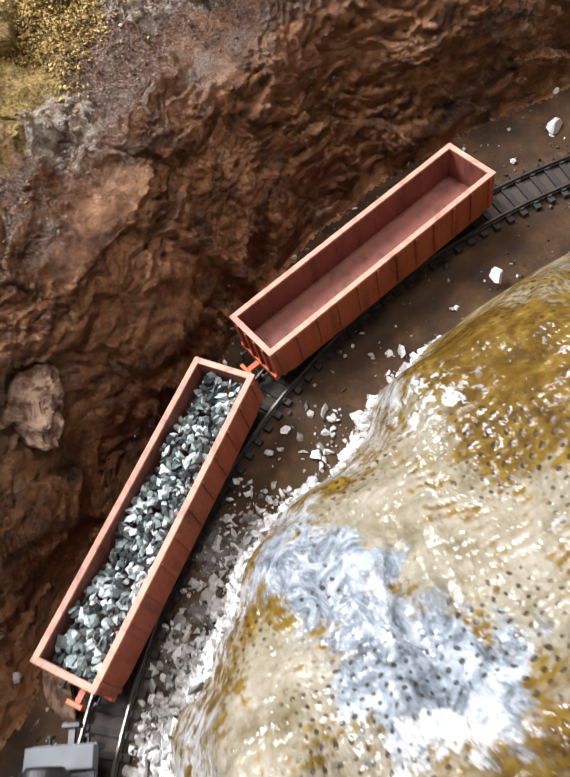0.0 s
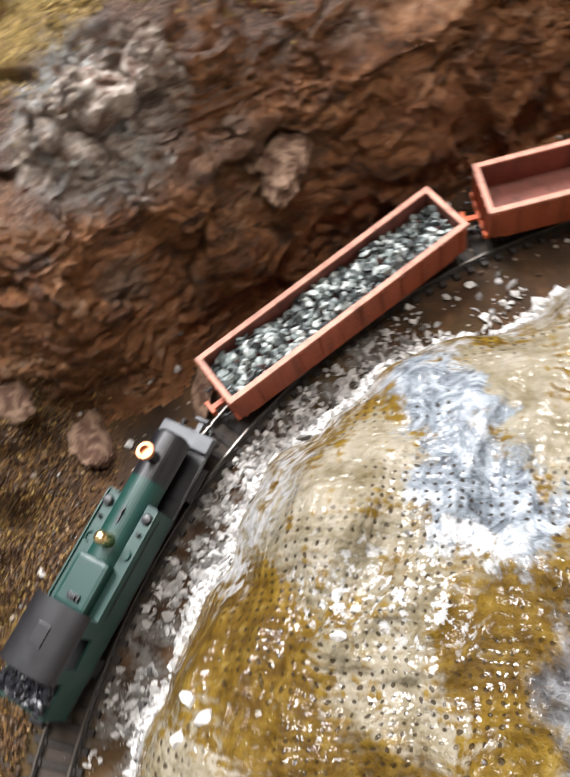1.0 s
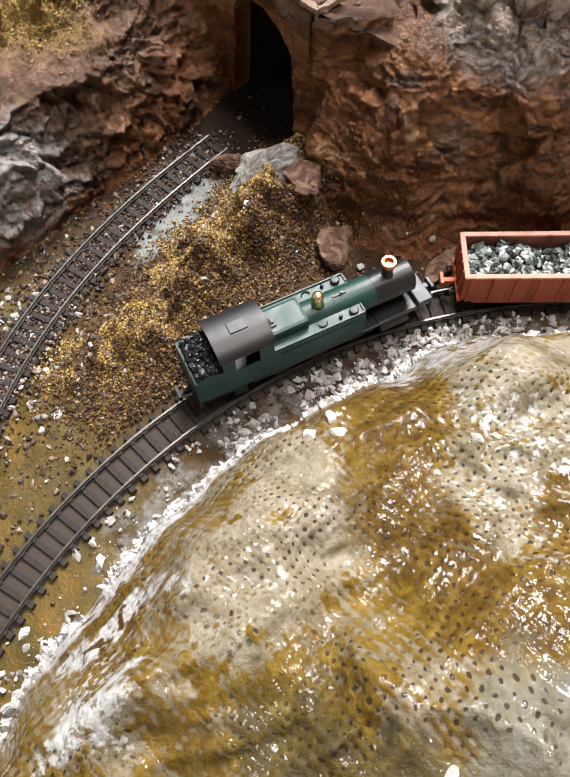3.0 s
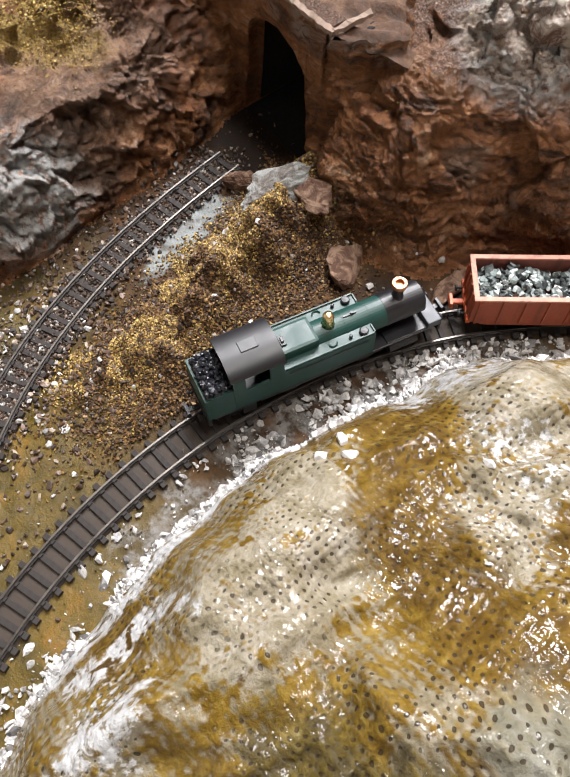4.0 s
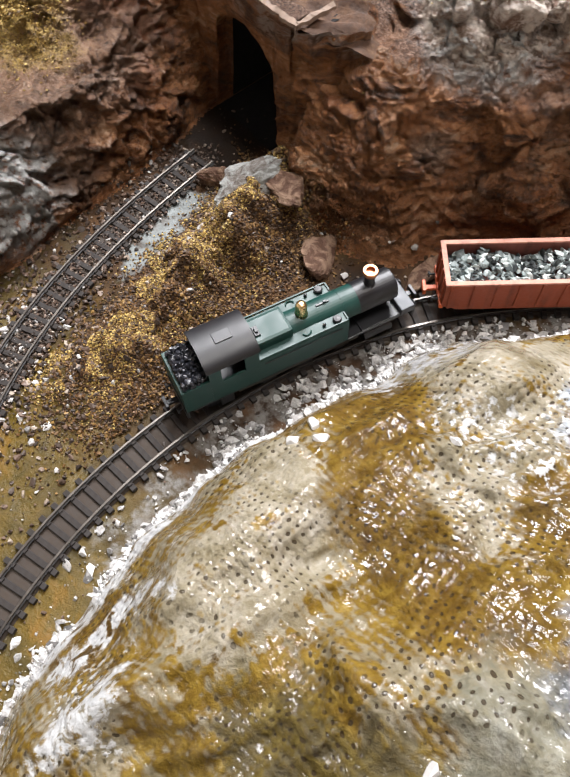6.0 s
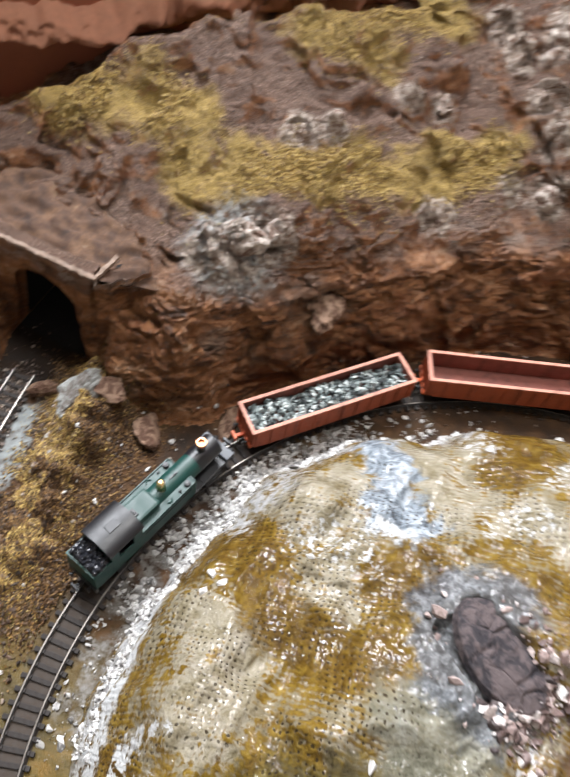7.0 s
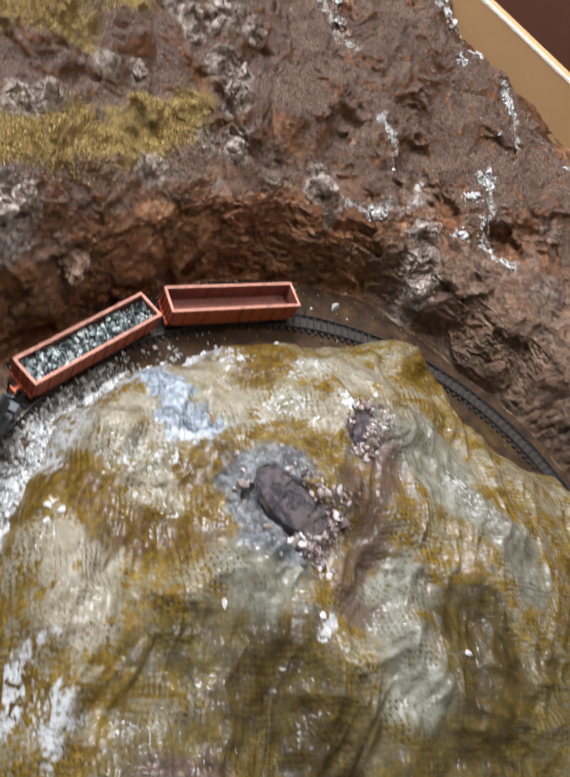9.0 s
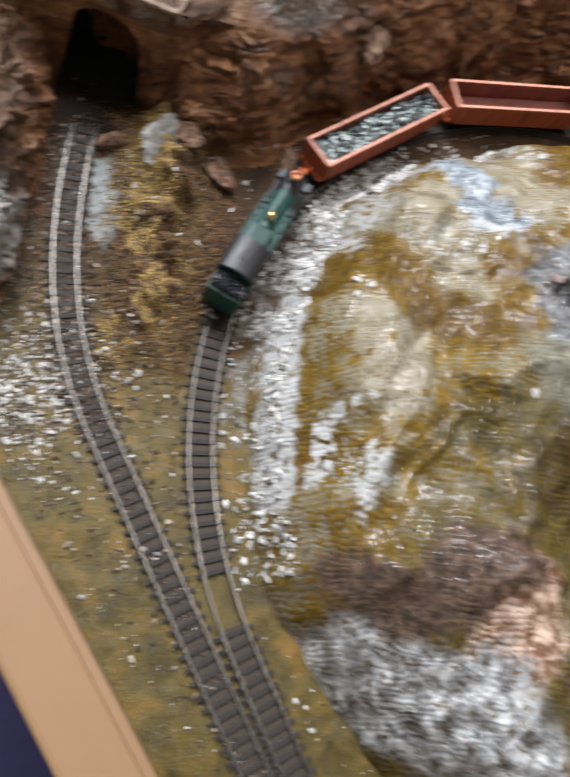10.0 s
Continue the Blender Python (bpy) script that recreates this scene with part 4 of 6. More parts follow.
def hill_height(x, y):
    a, r = np.arctan2(y, x), np.hypot(x, y)
    flat = np.stack([x, y, 0 * x], 1)
    bent = flat + np.stack([soft_noise(flat, 2.4, 41), soft_noise(flat, 2.4, 42), 0 * x], 1) * 0.9
    edge = hill_edge(a)
    t = np.clip(r / edge, 0, 1.2)
    z = 7.0 * (1 - 0.47 * t**2 - 0.53 * t**11)
    for bx, by, h, w in HILL_BUMPS:
        z = z + h * np.exp(-(((x - bx) ** 2 + (y - by) ** 2) / w**2))
    fold = smooth(1.0, 0.86, t)
    z = z + fold * (0.36 * ridged(bent * (1, 0.8, 1), 4.6, 3, 12) + 0.22 * fbm(flat, 3.0, 4, 21) + 0.19 * ridged(bent * (1, 0.45, 1), 2.0, 3, 33) - 0.15)
    pit = np.hypot(((x + 6.25) * 0.9 - (y - 1.3) * 0.43) / 1.6, ((x + 6.25) * 0.43 + (y - 1.3) * 0.9) / 1.05) + 0.22 * soft_noise(flat, 0.6, 43)
    pit2 = np.hypot((x + 3.9) / 0.55, (y - 6.2) / 1.0) + 0.2 * soft_noise(flat, 0.5, 44)
    z = z - 0.5 * smooth(1.08, 0.9, pit) - 0.3 * smooth(1.1, 0.85, pit2)
    return z - 0.02 - 0.30 * smooth(0.99, 1.05, t) + 0.05 * soft_noise(flat, 0.5, 8) * smooth(0.9, 1.0, t)


rings, spokes = 250, 760
tt = np.linspace(0, 1, rings) ** 0.8
aa = np.linspace(0, 2 * math.pi, spokes, endpoint=False)
ga, gt = np.meshgrid(aa, tt, indexing="ij")
rr = gt * hill_edge(ga) * 1.05
hx, hy = (rr * np.cos(ga)).ravel(), (rr * np.sin(ga)).ravel()
hz = hill_height(hx, hy)
fi, fj = np.meshgrid(np.arange(spokes), np.arange(1, rings - 1), indexing="ij")
fi, fj = fi.ravel(), fj.ravel()
fk = (fi + 1) % spokes
faces = np.stack([fi * rings + fj, fi * rings + fj + 1, fk * rings + fj + 1, fk * rings + fj], 1).tolist()
faces += [[int(i * rings), int(i * rings + 1), int(((i + 1) % spokes) * rings + 1)] for i in range(spokes)]
hill = new("hill", mesh_of("hill", np.stack([hx, hy, hz], 1), faces, CLOTH))
for key, lines in PAINTS.items():
    away = np.full(len(hx), 99.0)
    for line in lines:
        away = np.minimum(away, line_distance(hx, hy, line)[0])
    hill.data.attributes.new(key, "FLOAT", "POINT").data.foreach_set("value", (away * CM).astype(np.float32))
tagged(hill, "ochre and white varnished plaster cloth hill inside the track loop", "hill", kind="structure")

# ---- frame of the layout ----
slab("baseboard", -35.7, 23, -22.7, 31.9, -1.6, -0.42, PLY, "plywood baseboard under the model landscape", "board")
rail_bm = box(bmesh.new(), -37, 24, -25.0, -22.72, -5.0, 0.35, 0.22)
frame_rail = part("frame_rail", rail_bm, PLY)
frame_rail.matrix_world = ROOM
tagged(frame_rail, "light sanded wooden rail along the layout edge", "rail", kind="structure")
frame_panel = slab("frame_panel", -37, 24, 31.9, 32.9, -5.0, 11.0, PANEL, "raw plywood side panel with a white chipped top edge", "panel")
slab("frame_end", -37, -35.7, -22.7, 31.9, -5.0, 14.0, ENDBOARD, "salmon-brown plastered end panel of the layout", "panel")
slab("frame_end_east", 23, 24, -22.7, 31.9, -5.0, 6.0, PLY, "raw plywood end panel of the layout", "panel")

chip_bm = bmesh.new()
edge_rings = []
for k in range(331):
    u = -42 + 0.2 * k
    lo = 10.92 - 0.16 * abs(noise.noise(Vector((u * 1.3, 4, 0)))) - 0.1 * abs(noise.noise(Vector((u * 4.0, 9, 0))))
    edge_rings.append([chip_bm.verts.new(v) for v in ((u, 31.88, lo), (u, 32.15, lo), (u, 32.15, 11.03), (u, 31.9, 11.03))])
for a, c in zip(edge_rings, edge_rings[1:]):
    for k in range(4):
        chip_bm.faces.new((a[k], a[(k + 1) % 4], c[(k + 1) % 4], c[k]))
part("chipped_edge", chip_bm, plain("white_edge", (0.72, 0.68, 0.58), 0.6), frame_panel, "white chipped top edge")


def ridge(name, u0, u1, n0, n1, base, high, deep, material, label, seed):
    """A torn, lumpy strip of plaster where the landscape meets a panel."""
    m, h = int(max(abs(u1 - u0), abs(n1 - n0)) / 0.12), 16
    t, s = np.meshgrid(np.linspace(0, 1, m), np.linspace(0, 1, h), indexing="ij")
    t, s = t.ravel(), s.ravel()
    line = np.stack([t * 40, 0 * t, 0 * t], 1)
    top = base + high * (0.45 + 0.5 * fbm(line, 6.0, 6, seed, 0.6))
    out = deep * np.sin(math.pi * s) ** 0.7 * (0.6 + 0.5 * ridged(np.stack([t * 40, s * 3, 0 * t], 1), 2.6, 5, seed + 5))
    au, an = (1, 0) if abs(n1 - n0) > abs(u1 - u0) else (0, -1)
    u, nn = u0 + (u1 - u0) * t + au * out, n0 + (n1 - n0) * t + an * out
    z = base - 1.5 + (top - base + 1.5) * s
    i, j = np.meshgrid(np.arange(m - 1), np.arange(h - 1), indexing="ij")
    i, j = i.ravel(), j.ravel()
    ob = new(name, mesh_of(name, np.stack([u, nn, z], 1), np.stack([i * h + j, (i + 1) * h + j, (i + 1) * h + j + 1, i * h + j + 1], 1), material))
    ob.matrix_world = ROOM
    return tagged(ob, label, "plaster", kind="structure")


ridge("trim_west", -35.7, -35.7, -14, 31.8, 8.7, 1.5, 1.5, SALMON, "raw salmon plaster torn along the end panel", 700)
ridge("trim_north", -35.6, 10, 31.9, 31.9, 7.6, 0.9, 0.35, ROCK, "brown plaster torn along the plywood panel", 730)
table = tagged(new("table"), "plain wooden table under the model railway", "table")
table.matrix_world = ROOM
part("tabletop", box(bmesh.new(), -30, 20, -20, 29, -8.0, -5.0, 0.2), PLY, table)
for x in (-27, 17):
    for y in (-17, 26):
        part("leg", box(bmesh.new(), x - 2, x + 2, y - 2, y + 2, Z0, -8.0, 0.2), PLY, table)

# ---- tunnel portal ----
# near-black colour stands in for the darkness inside the tunnel
VOID = plain("tunnel_shade_black", (0.006, 0.005, 0.005), 0.95)
def earth_material():
    n = Nodes("crumbly_earth")
    patch, fine = n.noise(0.8, 8, 0.75, 0.3), n.noise(0.12, 6, 0.7)
    c = n.ramp(patch, (0.34, (0.03, 0.014, 0.008)), (0.50, (0.11, 0.052, 0.026)), (0.62, (0.20, 0.105, 0.05)), (0.76, (0.42, 0.32, 0.22)))
    return n.finish(n.mix(n.math("MULTIPLY", fine, 0.7), c, (0.03, 0.016, 0.009)), 0.75, n.bump(patch, 0.8, 0.12, n.bump(fine, 0.8, 0.06)))


EARTH = earth_material()
portal = tagged(new("tunnel_portal"), "brown plaster tunnel portal with a pale ledge and dark arch", "tunnel portal")
portal.matrix_world = pose(-27.3 * CM, 3.9 * CM, -0.3 * CM, 0, 0, 12)


def arch(half, spring, rise, n=14):
    return [(half * math.cos(a), spring + rise * math.sin(a)) for a in np.linspace(0, math.pi, n)]


HALF, SPRING, RISE = 1.75, 2.5, 1.85
face = bmesh.new()
inner = [(HALF, 0)] + arch(HALF, SPRING, RISE) + [(-HALF, 0)]
outer = [(2.2, 0), (2.2, 2.4), (2.3, 4.0), (2.5, 5.6), (1.8, 5.6), (0.9, 5.6), (0, 5.6), (-0.9, 5.6), (-1.8, 5.6), (-2.4, 5.6), (-2.3, 3.0), (-2.25, 0)]
rim_i = [[face.verts.new((x, y, z)) for x, z in inner] for y in (0.0, 0.7)]
rim_o = [[face.verts.new((x, y, z)) for x, z in outer] for y in (0.0, 0.7)]
for k in range(2):
    loop = rim_i[k] + rim_o[k][::-1]
    face.faces.new(loop if k else loop[::-1])
for ring in (rim_i, rim_o):
    for k in range(len(ring[0]) - 1):
        face.faces.new((ring[0][k], ring[0][k + 1], ring[1][k + 1], ring[1][k]))
bmesh.ops.triangulate(face, faces=face.faces)
bmesh.ops.subdivide_edges(face, edges=[e for e in face.edges if e.calc_length() > 0.5], cuts=4, use_grid_fill=True)
for v in face.verts:
    p = v.co * 1.1
    v.co.y += 0.10 * noise.noise(p) + 0.06 * noise.noise(p * 2.7) - 0.05
part("front", face, ROCK, portal)


def buttress(x0, x1, depth0, depth1, seed):
    """A rough rock face beside the arch, from the ground to the ledge."""
    m, h = 60, 110
    x, z = np.meshgrid(np.linspace(x0, x1, m), np.linspace(0, 5.6, h), indexing="ij")
    x, z = x.ravel(), z.ravel()
    t = (x - x0) / (x1 - x0)
    p = np.stack([x, 0.35 * z, z], 1)
    gap, own, facet = blocks(p * (1.2, 1, 0.6) + 0.3 * np.stack([soft_noise(p, 0.9, seed + k) for k in range(3)], 1), 1.1, seed)
    y = depth0 + (depth1 - depth0) * t**1.5 - 0.55 * np.sin(math.pi * np.minimum(t, 1)) * (1 - z / 8) + 0.16 * own + 0.30 * facet - 0.1 * np.exp(-((gap / 0.08) ** 2)) + 0.10 * fbm(p, 0.5, 4, seed)
    y = y * smooth(0.0, 0.12, t) + depth0 * (1 - smooth(0.0, 0.12, t))
    i, j = np.meshgrid(np.arange(m - 1), np.arange(h - 1), indexing="ij")
    i, j = i.ravel(), j.ravel()
    me = mesh_of("buttress", np.stack([x, y, z], 1), np.stack([i * h + j, (i + 1) * h + j, (i + 1) * h + j + 1, i * h + j + 1], 1), ROCK)
    ob = new("buttress", me)
    ob.parent = portal
    return ob


buttress(1.95, 4.3, -0.06, 1.3, 610)
buttress(-2.0, -4.6, -0.06, 1.2, 640)
LEDGE = plain("chipped_edge", (0.19, 0.135, 0.10), 0.7, 0, 0.16, 0.75, 0.06)


def ledge_run(a, c, seed):
    """A chipped pale edge along the roof of the portal."""
    bm = bmesh.new()
    a, c = Vector(a), Vector(c)
    along = (c - a).normalized()
    side = Vector((-along.y, along.x, 0))
    steps = int((c - a).length / 0.11)
    rings = []
    for k in range(steps + 1):
        p = a + (c - a) * k / steps
        w = [0.08 * noise.noise(Vector((k * 0.45, m * 3.1, seed))) for m in range(6)]
        rings.append([bm.verts.new(p + side * s + Vector((0, 0, z))) for s, z in ((-0.08 + w[0], -0.06 + w[1]), (0.11 + w[2], -0.06), (0.10 + w[3], 0.07 + w[4]), (-0.06 + w[0], 0.06 + w[5]))])
    for p, q in zip(rings, rings[1:]):
        for k in range(4):
            bm.faces.new((p[k], p[(k + 1) % 4], q[(k + 1) % 4], q[k]))
    bm.faces.new(rings[0][::-1])
    bm.faces.new(rings[-1])
    return part("ledge", bm, LEDGE, portal, "pale chipped plaster ledge")


ledge_run((-3.1, 0, 5.6), (2.75, 0, 5.6), 1)
ledge_run((2.7, 0.05, 5.6), (2.9, 1.3, 5.72), 5)
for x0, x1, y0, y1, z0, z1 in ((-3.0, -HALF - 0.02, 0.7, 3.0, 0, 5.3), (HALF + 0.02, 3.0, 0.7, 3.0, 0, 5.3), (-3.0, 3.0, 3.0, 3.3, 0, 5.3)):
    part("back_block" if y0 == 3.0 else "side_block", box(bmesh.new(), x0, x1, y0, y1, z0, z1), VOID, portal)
cover = bmesh.new()
cu, cv = 40, 36
grid_v = [[cover.verts.new((-3.5 + 9.0 * i / cu, 0.10 + 0.5 * max(0.0, 9.0 * i / cu - 6.3) + 4.55 * j / cv, 5.34 + 0.46 * j / cv - 0.9 * max(0.0, j / cv - 0.75) - 0.25 * max(0.0, 9.0 * i / cu - 7.4) + 0.3 * noise.noise(Vector((i * 0.3, j * 0.3, 2))) + 0.07 * noise.noise(Vector((i * 0.9, j * 0.9, 7))))) for j in range(cv + 1)] for i in range(cu + 1)]
for i in range(cu):
    for j in range(cv):
        cover.faces.new((grid_v[i][j], grid_v[i + 1][j], grid_v[i + 1][j + 1], grid_v[i][j + 1]))
part("earth_cover", cover, EARTH, portal, "brown crumbly earth on top", smooth_faces=True)
# black floor, coloured as dark as the shade within the arch
part("tunnel_floor", box(bmesh.new(), -1.7, 1.7, -0.3, 3.0, -0.15, 0.02), VOID, portal, "tunnel floor coloured black for the shade inside")
lining = bmesh.new()
prev = None
for y in (0.7, 3.0):
    ring = [lining.verts.new((x, y, z)) for x, z in inner]
    if prev:
        for k in range(len(ring) - 1):
            lining.faces.new((prev[k], prev[k + 1], ring[k + 1], ring[k]))
    prev = ring
part("lining", lining, VOID, portal, "tunnel lining coloured black for the shade inside")

# ---- tracks ----
SLEEPER_ME = bpy.data.meshes.new("sleeper")
sl = box(bmesh.new(), -0.085, 0.085, -0.72, 0.72, -0.26, -0.11, 0.02)
for side in (-1, 1):
    for off in (-0.08, 0.08):
        box(sl, -0.06, 0.06, side * 0.45 + off - 0.035, side * 0.45 + off + 0.035, -0.11, -0.06)
bmesh.ops.scale(sl, vec=(CM, CM, CM), verts=sl.verts)
sl.to_mesh(SLEEPER_ME)
sl.free()
SLEEPER_ME.materials.append(SLEEPER)


RAIL_FOOT = [(-0.06, -0.11), (0.06, -0.11), (0.06, -0.09), (0.02, -0.07), (0.02, -0.03), (-0.02, -0.03), (-0.02, -0.07), (-0.06, -0.09)]
RAIL_HEAD = [(-0.034, -0.035), (0.034, -0.035), (0.034, -0.006), (0.026, 0.0), (-0.026, 0.0), (-0.034, -0.006)]


def track(name, line, label, skip=None):
    thing = tagged(new(name), label, "track")
    p, d = resample(line, 0.22)
    side = np.stack([-d[:, 1], d[:, 0]], 1)
    for s in (-1, 1):
        path = [(tuple(a + b * s * GAUGE / 2), tuple(b)) for a, b in zip(p, side)]
        rail = part("rail", sweep(bmesh.new(), path, RAIL_FOOT), RAIL_SIDE, thing)
        part("rail_head", sweep(bmesh.new(), path, RAIL_HEAD), STEEL, rail, "polished steel running edge")
    for run in (np.split(np.arange(len(p)), skip)[::2] if skip else [np.arange(len(p))]):
        part("track_bed", sweep(bmesh.new(), [(tuple(a), tuple(b)) for a, b in zip(p[run], side[run])], [(-0.6, -0.3), (0.6, -0.3), (0.5, -0.2), (-0.5, -0.2)]), BED, thing, "dark brown bed between the sleepers")
    return thing


arc = [(R_TRACK * math.cos(radians(a)), R_TRACK * math.sin(radians(a))) for a in np.arange(35, 232, 1.0)]
tail = np.array((-math.sin(radians(231)), math.cos(radians(231))))
arc += [tuple(np.array(arc[-1]) + tail * k) for k in (1, 2, 4, 7, 10)]
BREAK = [int(R_TRACK * radians(222 - 35) / 0.22), int(R_TRACK * radians(227.5 - 35) / 0.22)]
SIDING_END = [p for p in SIDING_LINE if p[1] < 2.5]
main_track = track("main_track", arc, "curved model railway track with black sleepers and steel rails", BREAK)
siding_track = track("siding_track", SIDING_END, "model railway track with weathered sleepers running into the tunnel")

# ---- train ----
def thing_at(name, label, category):
    return tagged(new(name), label, category)


def wheel_set(parent, x, radius, y=0.42):
    for s in (-1, 1):
        bm = rod(bmesh.new(), (x, s * (y - 0.05), radius), (x, s * (y + 0.05), radius), radius, sides=20)
        rod(bm, (x, s * (y - 0.07), radius), (x, s * (y - 0.05), radius), radius * 1.12, sides=20)
        part("wheel", bm, BLACK, parent)


def coupler(parent, x, sign, material):
    bm = box(bmesh.new(), min(x, x + sign * 0.42), max(x, x + sign * 0.42), -0.07, 0.07, 0.42, 0.52)
    box(bm, x + sign * 0.42 - 0.05, x + sign * 0.42 + 0.05, -0.2, 0.2, 0.4, 0.62, 0.015)
    part("coupling", bm, material, parent, "hooked coupling")


L2, W2, TOP, LOW, WALL = 3.75, 0.785, 1.70, 0.52, 0.085
wagon = thing_at("open_wagon", "rust-red open goods wagon loaded with grey stones", "wagon")
for s in (-1, 1):
    skin = [(-L2, LOW + 0.1), (-L2, TOP - 0.06), (L2, TOP - 0.06), (L2, LOW + 0.1), (L2 - 0.5, LOW - 0.08), (-L2 + 0.5, LOW - 0.08)]
    part("side_wall", prism(bmesh.new(), skin, s * W2, s * (W2 - WALL)), RUST, wagon)
for s in (-1, 1):
    part("end_wall", box(bmesh.new(), s * L2 - WALL / 2 - s * WALL / 2, s * L2 + WALL / 2 - s * WALL / 2, -W2 + WALL, W2 - WALL, LOW + 0.1, TOP - 0.06), RUST, wagon)
rim = bmesh.new()
for s in (-1, 1):
    box(rim, -L2 - 0.03, L2 + 0.03, s * (W2 - 0.045) - 0.075, s * (W2 - 0.045) + 0.075, TOP - 0.07, TOP, 0.015)
    box(rim, s * (L2 - 0.045) - 0.075, s * (L2 - 0.045) + 0.075, -W2 + 0.115, W2 - 0.115, TOP - 0.07, TOP - 0.004, 0.015)
RIM = wagon_material("worn_rim", (0.54, 0.25, 0.18))
part("rim", rim, RIM, wagon, "worn lighter top edge")
part("floor_plate", box(bmesh.new(), -L2 + 0.05, L2 - 0.05, -W2 + 0.05, W2 - 0.05, LOW + 0.12, LOW + 0.2), RUST_IN, wagon, "dull dark red inside floor")
inner_skin = bmesh.new()
for s in (-1, 1):
    box(inner_skin, -L2 + 0.09, L2 - 0.09, s * (W2 - 0.098) - 0.01, s * (W2 - 0.098) + 0.01, LOW + 0.2, TOP - 0.075)
    box(inner_skin, s * (L2 - 0.098) - 0.01, s * (L2 - 0.098) + 0.01, -W2 + 0.11, W2 - 0.11, LOW + 0.2, TOP - 0.075)
part("inner_skin", inner_skin, RUST_IN, wagon)
for s in (-1, 1):
    for k in range(12):
        x = -L2 + 0.18 + k * (2 * L2 - 0.36) / 11
        part("rib", box(bmesh.new(), x - 0.045, x + 0.045, s * W2 - 0.005, s * W2 + s * 0.055, LOW + 0.05, TOP - 0.08, 0.01) if s > 0 else box(bmesh.new(), x - 0.045, x + 0.045, -W2 - 0.055, -W2 + 0.005, LOW + 0.05, TOP - 0.08, 0.01), RUST, wagon)
    for y in (-0.5, -0.17, 0.17, 0.5):
        x = s * (L2 + 0.02)
        part("end_rib", box(bmesh.new(), x - 0.035, x + 0.035, y - 0.04, y + 0.04, LOW + 0.05, TOP - 0.08, 0.008), RUST, wagon)
    part("buffer_beam", box(bmesh.new(), s * L2 - 0.06, s * L2 + 0.06, -W2 + 0.05, W2 - 0.05, LOW - 0.08, LOW + 0.1, 0.01), ORANGE, wagon)
    for y in (-0.45, 0.45):
        bm = rod(bmesh.new(), (s * (L2 + 0.05), y, LOW + 0.02), (s * (L2 + 0.24), y, LOW + 0.02), 0.035)
        part("buffer", rod(bm, (s * (L2 + 0.22), y, LOW + 0.02), (s * (L2 + 0.27), y, LOW + 0.02), 0.1), BLACK, wagon)
    coupler(wagon, s * (L2 + 0.02), s, ORANGE)
    bogie = part("bogie", box(box(bmesh.new(), s * 2.55 - 0.75, s * 2.55 + 0.75, 0.5, 0.6, 0.16, 0.42, 0.02), s * 2.55 - 0.75, s * 2.55 + 0.75, -0.6, -0.5, 0.16, 0.42, 0.02), BLACK, wagon)
    for dx in (-0.5, 0.5):
        wheel_set(bogie, s * 2.55 + dx, 0.27)
part("underframe", box(bmesh.new(), -L2 + 0.2, L2 - 0.2, -0.4, 0.4, 0.36, LOW + 0.12), BLACK, wagon)

TH = 151.4


def on_track(deg, r=R_TRACK):
    return pose(r * math.cos(radians(deg)) * CM, r * math.sin(radians(deg)) * CM, 0, 0, 0, deg - 90)


empty_wagon = copy_thing(wagon, on_track(TH - 26.4, R_TRACK + 0.02))
tagged(empty_wagon, "rust-red open goods wagon standing empty on the curve")
wagon.matrix_basis = on_track(TH, R_TRACK + 0.02)

loco = thing_at("tank_locomotive", "dark green tank locomotive with black cab roof and coal bunker", "locomotive")
part("frame", box(box(bmesh.new(), -3.5, 3.5, -0.36, 0.36, 0.22, 0.72), -3.45, 3.4, -0.72, 0.72, 0.72, 0.8, 0.015), BLACK, loco)
tank_skin = [(-0.72, 0.8), (-0.72, 1.72), (-0.66, 1.8), (-0.38, 1.8), (-0.38, 0.8)]


def side_tank(sign):
    bm = bmesh.new()
    ring = [[bm.verts.new((x, sign * y, z)) for y, z in tank_skin] for x in (1.42, -1.35)]
    n = len(tank_skin)
    for k in range(n):
        bm.faces.new((ring[0][k], ring[0][(k + 1) % n], ring[1][(k + 1) % n], ring[1][k]))
    bm.faces.new(ring[0])
    bm.faces.new(ring[1][::-1])
    return bm


